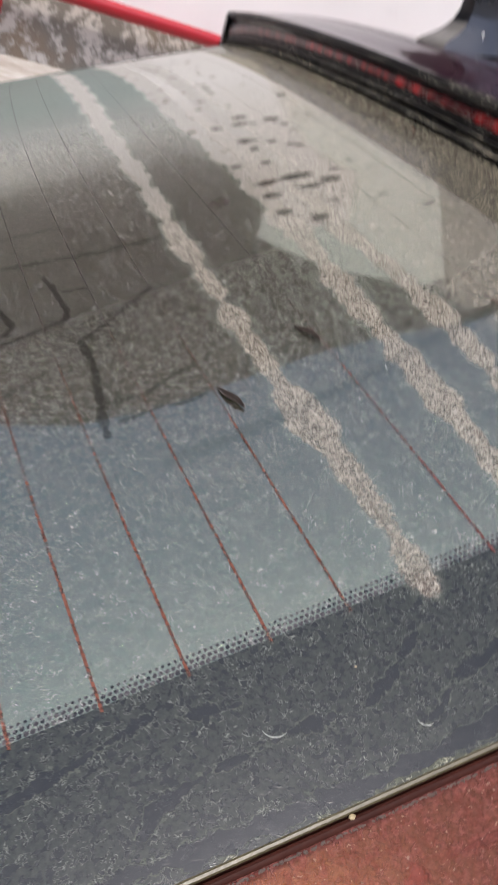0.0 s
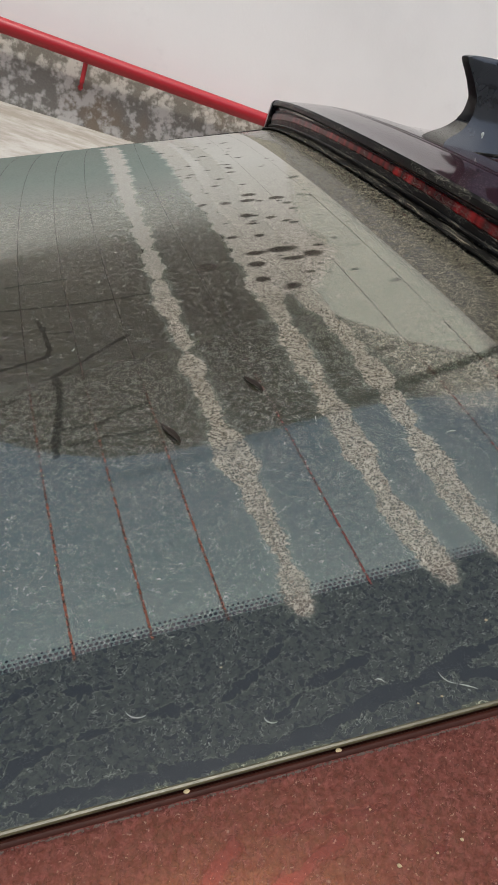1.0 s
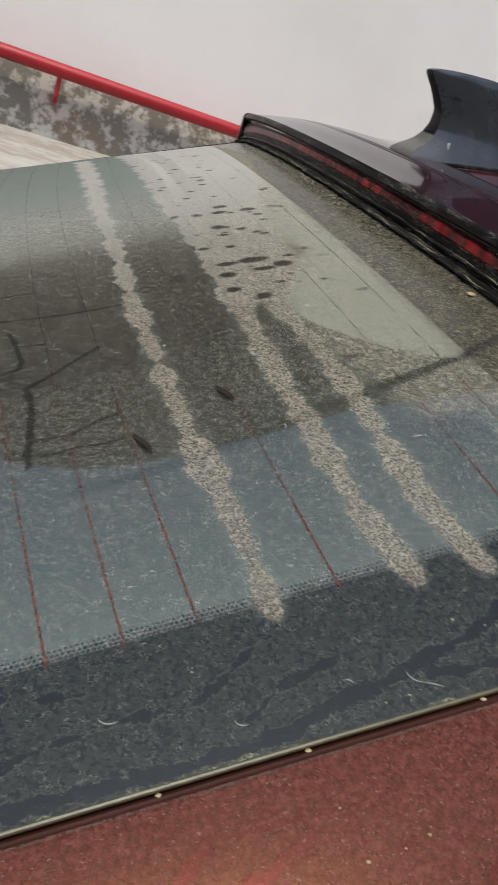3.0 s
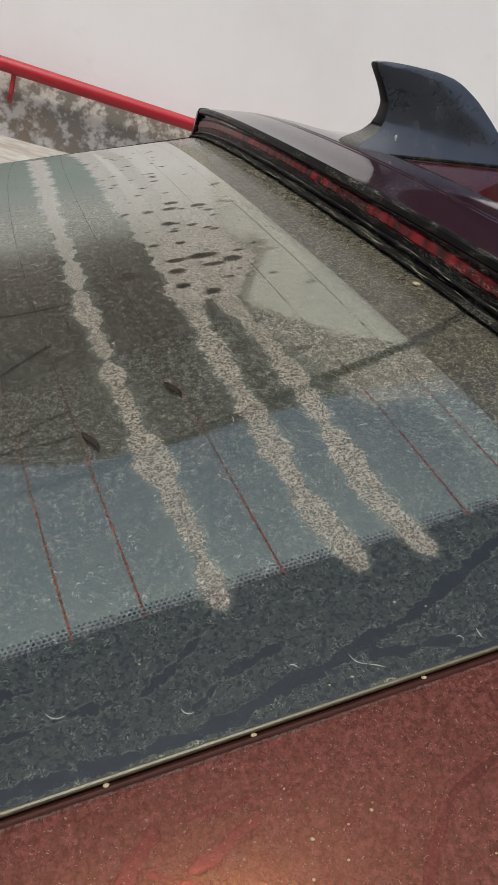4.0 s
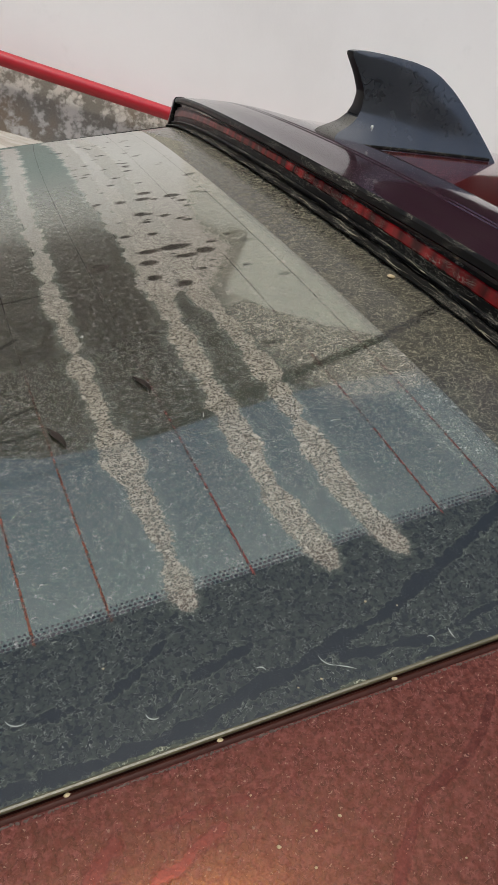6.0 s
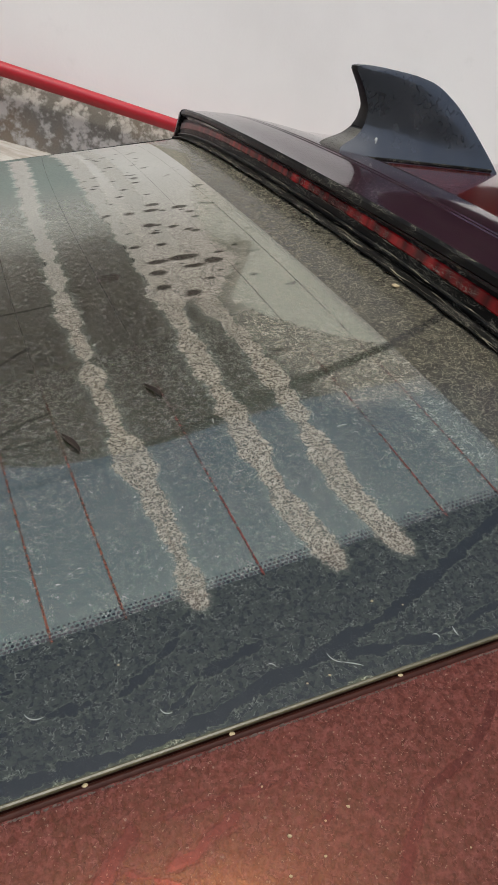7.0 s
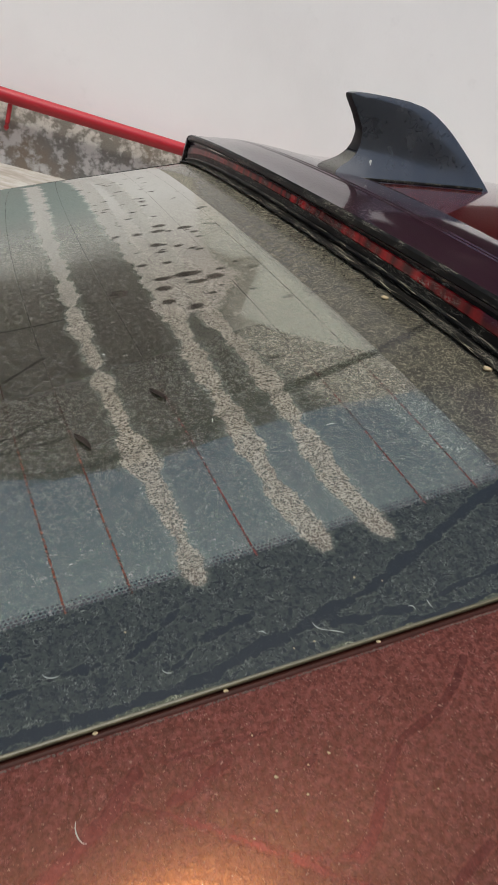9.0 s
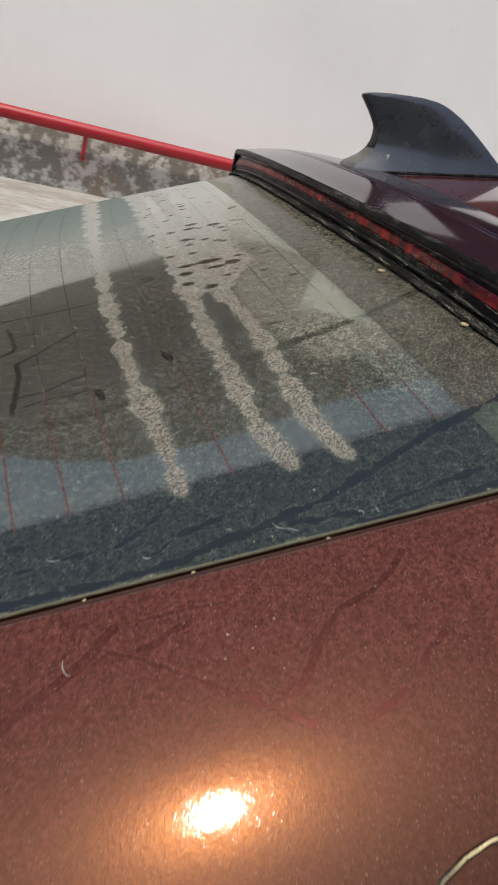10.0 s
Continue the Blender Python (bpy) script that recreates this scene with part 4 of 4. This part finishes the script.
for x in np.linspace(0.262, 0.458, 60):
    z = roof_z(x, 0.02) + 0.0022
    x0, x1, w = eased(REAR, z, 0.003), eased(FRONT, z), eased(THICK, z, 0.004)
    u = min(0.999, max(0.0, (x - x0) / (x1 - x0)))
    gasket.append((x, w * (1 - u**2.4) * (0.82 + 0.18 * min(1.0, u * 8)), z))
for side in (-1, 1):
    part("gasket", tube([(x, side * y, z) for x, y, z in gasket], 0.0019, 8), LIP, fin)
bm = bmesh.new()
bmesh.ops.create_icosphere(bm, subdivisions=2, radius=0.0017, matrix=Matrix.LocRotScale((0.2935, -0.0174, 1.4285), None, (1.0, 0.5, 1.4)))
bmesh.ops.create_icosphere(bm, subdivisions=2, radius=0.0008, matrix=Matrix.LocRotScale((0.2938, -0.0184, 1.4250), None, (0.9, 0.7, 3.2)))
part("dried_drip", bm, DRIP, fin, "pale dried drip")

# ---- ground, ledge and walls ----
FAR_Y = 2.2
tagged(link("ground", sheet(np.linspace(-400, 400, 9), np.linspace(-400, 400, 9), lambda x, y: (x, y, 0.0)), GROUND), "grey concrete ground", "ground", kind="structure")
tagged(link("ledge", box(-9, 9, 1.16, FAR_Y, -0.02, 1.006, 0.012), LEDGE), "worn pale concrete ledge below the wall", "ledge", kind="structure")
outline = [(-9, 0.9), (9, 0.9), (9, 2.3), (1.16, 2.3), (1.13, 4.31), (0.955, 4.15), (0.65, 3.76), (0.40, 3.36), (0.255, 3.05), (0.44, 2.74), (0.48, 2.65), (0.42, 2.53), (0.32, 2.64), (0.30, 2.30), (0.2, 2.14), (-0.1, 2.09), (-0.3, 2.02), (-0.5, 1.95), (-0.8, 1.89), (-9, 1.80)]
bm = bmesh.new()
rings = [[bm.verts.new((x, y, z)) for x, z in outline] for y in (FAR_Y + 0.012, FAR_Y + 0.20)]
bm.faces.new(rings[0])
bm.faces.new(rings[1][::-1])
for i in range(len(outline)):
    j = (i + 1) % len(outline)
    bm.faces.new((rings[0][j], rings[0][i], rings[1][i], rings[1][j]))
bmesh.ops.triangulate(bm, faces=[f for f in bm.faces if len(f.verts) > 4])
tagged(link("wall_north", bm, WALL, smooth=False), "white painted wall with a broken sloping top", "wall", kind="structure")
tagged(link("wall_plinth", box(-9, 9, FAR_Y, FAR_Y + 0.011, 0.95, 1.238, 0.003), PLASTER), "stained plinth with peeling white paint", "wall", kind="structure")

pipe = thing("wall_pipe", "red painted pipe held to the stained wall by brackets", "pipe", at=(0, FAR_Y, 1.24))
PIPE_AT = Matrix.Translation((0, -FAR_Y, -1.24))


def pipe_z(x):
    return 1.236 - 0.012 * x


run_bm = tube([(x, FAR_Y - 0.055, pipe_z(x)) for x in np.linspace(-4, 4, 30)], 0.0235, 20)
part("pipe", run_bm, PIPE, pipe).matrix_parent_inverse = PIPE_AT
for x in (-2.2, -1.08, 0.04, 1.16, 2.28):
    bm = tube([(x, FAR_Y - 0.055, pipe_z(x) - 0.02), (x, FAR_Y - 0.055, 1.150), (x, FAR_Y - 0.050, 1.135), (x, FAR_Y - 0.03, 1.128), (x, FAR_Y + 0.004, 1.128)], 0.008, 10)
    part("bracket", bm, BRACKET, pipe).matrix_parent_inverse = PIPE_AT

# unseen wall, added so that the fin mirrors grey below the sky
tagged(link("added_wall_south", box(-14, 14, -7.3, -7.0, -0.02, 5.4, 0.01), GREY_WALL), "plain grey unseen wall added for the fin's reflection", "wall", kind="structure")

building = thing("neighbour_building", "dark clad building with a sloping roof edge behind the wall", "building", at=(0, 3.4, 0))
BUILD_AT = Matrix.Translation((0, -3.4, 0))
edge = [(-6, 2.3), (-1.85, 3.55), (-1.6, 4.1), (-1.3, 4.48), (-0.95, 4.70), (-0.55, 4.90), (-0.2, 4.99), (0.1, 5.09), (0.5, 5.22), (0.85, 5.40), (1.6, 5.85), (6, 8.0)]
rings = [[(x, 3.0, 0.0), (x, 3.0, z), (x, 3.4, z + 0.1), (x, 3.4, 0.0)] for x, z in edge]
part("wall", loft(rings), DARK_WALL, building).matrix_parent_inverse = BUILD_AT
rings = [[(x, 2.98, z - 0.05), (x, 2.98, z + 0.05), (x, 3.5, z + 0.17), (x, 3.5, z + 0.07)] for x, z in edge]
part("roof", loft(rings), DARK_WALL, building).matrix_parent_inverse = BUILD_AT


# ---- small things on the glass ----
def leaf(x, y, turn, size):
    bm = bmesh.new()
    rows = []
    for i in range(9):
        t = i / 8
        w = size * 0.10 * math.sin(math.pi * min(1, t * 0.92 + 0.06)) ** 0.8
        rows.append([bm.verts.new(((t - 0.5) * size, s * w, 0.0011 + 0.0012 * abs(s) + 0.0008 * math.sin(t * 5))) for s in (-1, 0, 1)])
    for p, q in zip(rows, rows[1:]):
        for i in (0, 1):
            bm.faces.new((p[i], p[i + 1], q[i + 1], q[i]))
    bmesh.ops.solidify(bm, geom=bm.faces[:], thickness=0.0003)
    z = float(glass_z(x, y))
    gx = float(glass_z(x + 1e-3, y) - glass_z(x - 1e-3, y)) / 2e-3
    gy = float(glass_z(x, y + 1e-3) - glass_z(x, y - 1e-3)) / 2e-3
    up = Vector((-gx, -gy, 1)).normalized()
    ax = Vector((1, 0, gx)).normalized()
    m = Matrix.Translation((x, y, z - 0.0007)) @ Matrix((ax, up.cross(ax), up)).transposed().to_4x4() @ pose(0, 0, 0, 0, 0, turn)
    ob = link("dry_leaf", bm, LEAF)
    ob.matrix_world = m
    return tagged(ob, "small dark dry leaf lying on the dusty rear glass", "leaf", "leaves on the glass")


leaf(0.0136, -0.3665, 112, 0.019)
leaf(-0.0352, -0.4018, 112, 0.020)

for x, y, r in ((0.1987, -0.2912, 0.0026), (0.2225, -0.4069, 0.0030)):
    bm = bmesh.new()
    bmesh.ops.create_icosphere(bm, subdivisions=2, radius=r, matrix=Matrix.LocRotScale((x, y, float(glass_z(x, y)) + r * 0.35), None, (1.3, 1.0, 0.6)))
    for v in bm.verts:
        v.co += Vector(noise.noise_vector(v.co * 700)) * r * 0.25
    tagged(link("crumb", bm, CRUMB), "pale crumb of dirt at the spoiler's foot", "crumb", "crumbs by the spoiler")

# lint: start, heading in degrees, bend in degrees, length
for x, y, turn, bend, size in (
    (-0.0655, -0.5560, -75, 95, 0.0085), (-0.0176, -0.5680, -85, 100, 0.0058), (0.0505, -0.5630, -85, 70, 0.0085), (0.0560, -0.5690, -18, -14, 0.0080), (0.0962, -0.5672, 40, -150, 0.0046),
    (0.1064, -0.5655, -95, 25, 0.0052), (0.0400, -0.4032, -110, 20, 0.0050), (0.1078, -0.4311, 160, 40, 0.0060), (-0.0840, -0.3030, 30, 60, 0.0050), (0.0290, -0.5632, 100, 90, 0.0040),
):
    pts, px, py, a = [], x, y, radians(turn)
    for i in range(11):
        pts.append((px, py, float(glass_z(px, py)) + 0.00025))
        a += radians(bend) / 10
        px, py = px + size / 10 * math.cos(a), py + size / 10 * math.sin(a)
    tagged(link("lint", tube(pts, [0.00006 + 0.00018 * math.sin(math.pi * i / 10) for i in range(11)], 6), LINT), "tiny pale curl of lint stuck on the glass", "lint", "lint on the glass")


def grain(x, y, z, r, label, group):
    bm = bmesh.new()
    bmesh.ops.create_icosphere(bm, subdivisions=2, radius=r, matrix=Matrix.LocRotScale((x, y, z + r * 0.25), None, (1.3, 1.0, 0.7)))
    for v in bm.verts:
        v.co += Vector(noise.noise_vector(v.co * 900)) * r * 0.3
    tagged(link("sand_grain", bm, CRUMB), label, "grain", group)


for x in (0.078, 0.0073, -0.046):
    grain(x, -(glass_half(x) + 0.0012), float(glass_z(x, -glass_half(x))) - 0.0030, 0.0011, "pale sand grain caught on the window seal", "grains on the seal")
for x, y, r in ((0.0777, -0.5446, 0.0006), (0.0390, -0.5735, 0.0004), (0.0487, -0.5725, 0.0005), (0.0900, -0.5500, 0.0004), (-0.0300, -0.5450, 0.0004)):
    grain(x, y, float(glass_z(x, y)), r, "tiny pale sand grain on the dusty glass", "grains on the glass")
for x, y, r in ((0.0195, -0.6217, 0.0007), (0.0301, -0.6305, 0.0005), (0.0171, -0.6328, 0.0005), (0.0420, -0.6185, 0.0006), (0.0135, -0.6043, 0.0004), (0.0329, -0.6206, 0.0004), (0.0072, -0.6393, 0.0004), (0.0815, -0.6416, 0.0004), (0.0431, -0.6427, 0.0004)):
    grain(x, y, panel_z(x, y), r, "tiny pale sand grain on the dusty red panel", "grains on the panel")
# flat curl of dried film peeling beside a run
curl = [(-0.0554, -0.6172), (-0.0557, -0.6192), (-0.0554, -0.6212), (-0.0546, -0.6232), (-0.0534, -0.6248), (-0.0518, -0.6254)]
tagged(link("lint", tube([(x, y, panel_z(x, y) + 0.0001) for x, y in curl], [0.0001, 0.0002, 0.0003, 0.0003, 0.0002, 0.0001], 6), LINT), "pale curl of dried film on the dusty red panel", "lint")
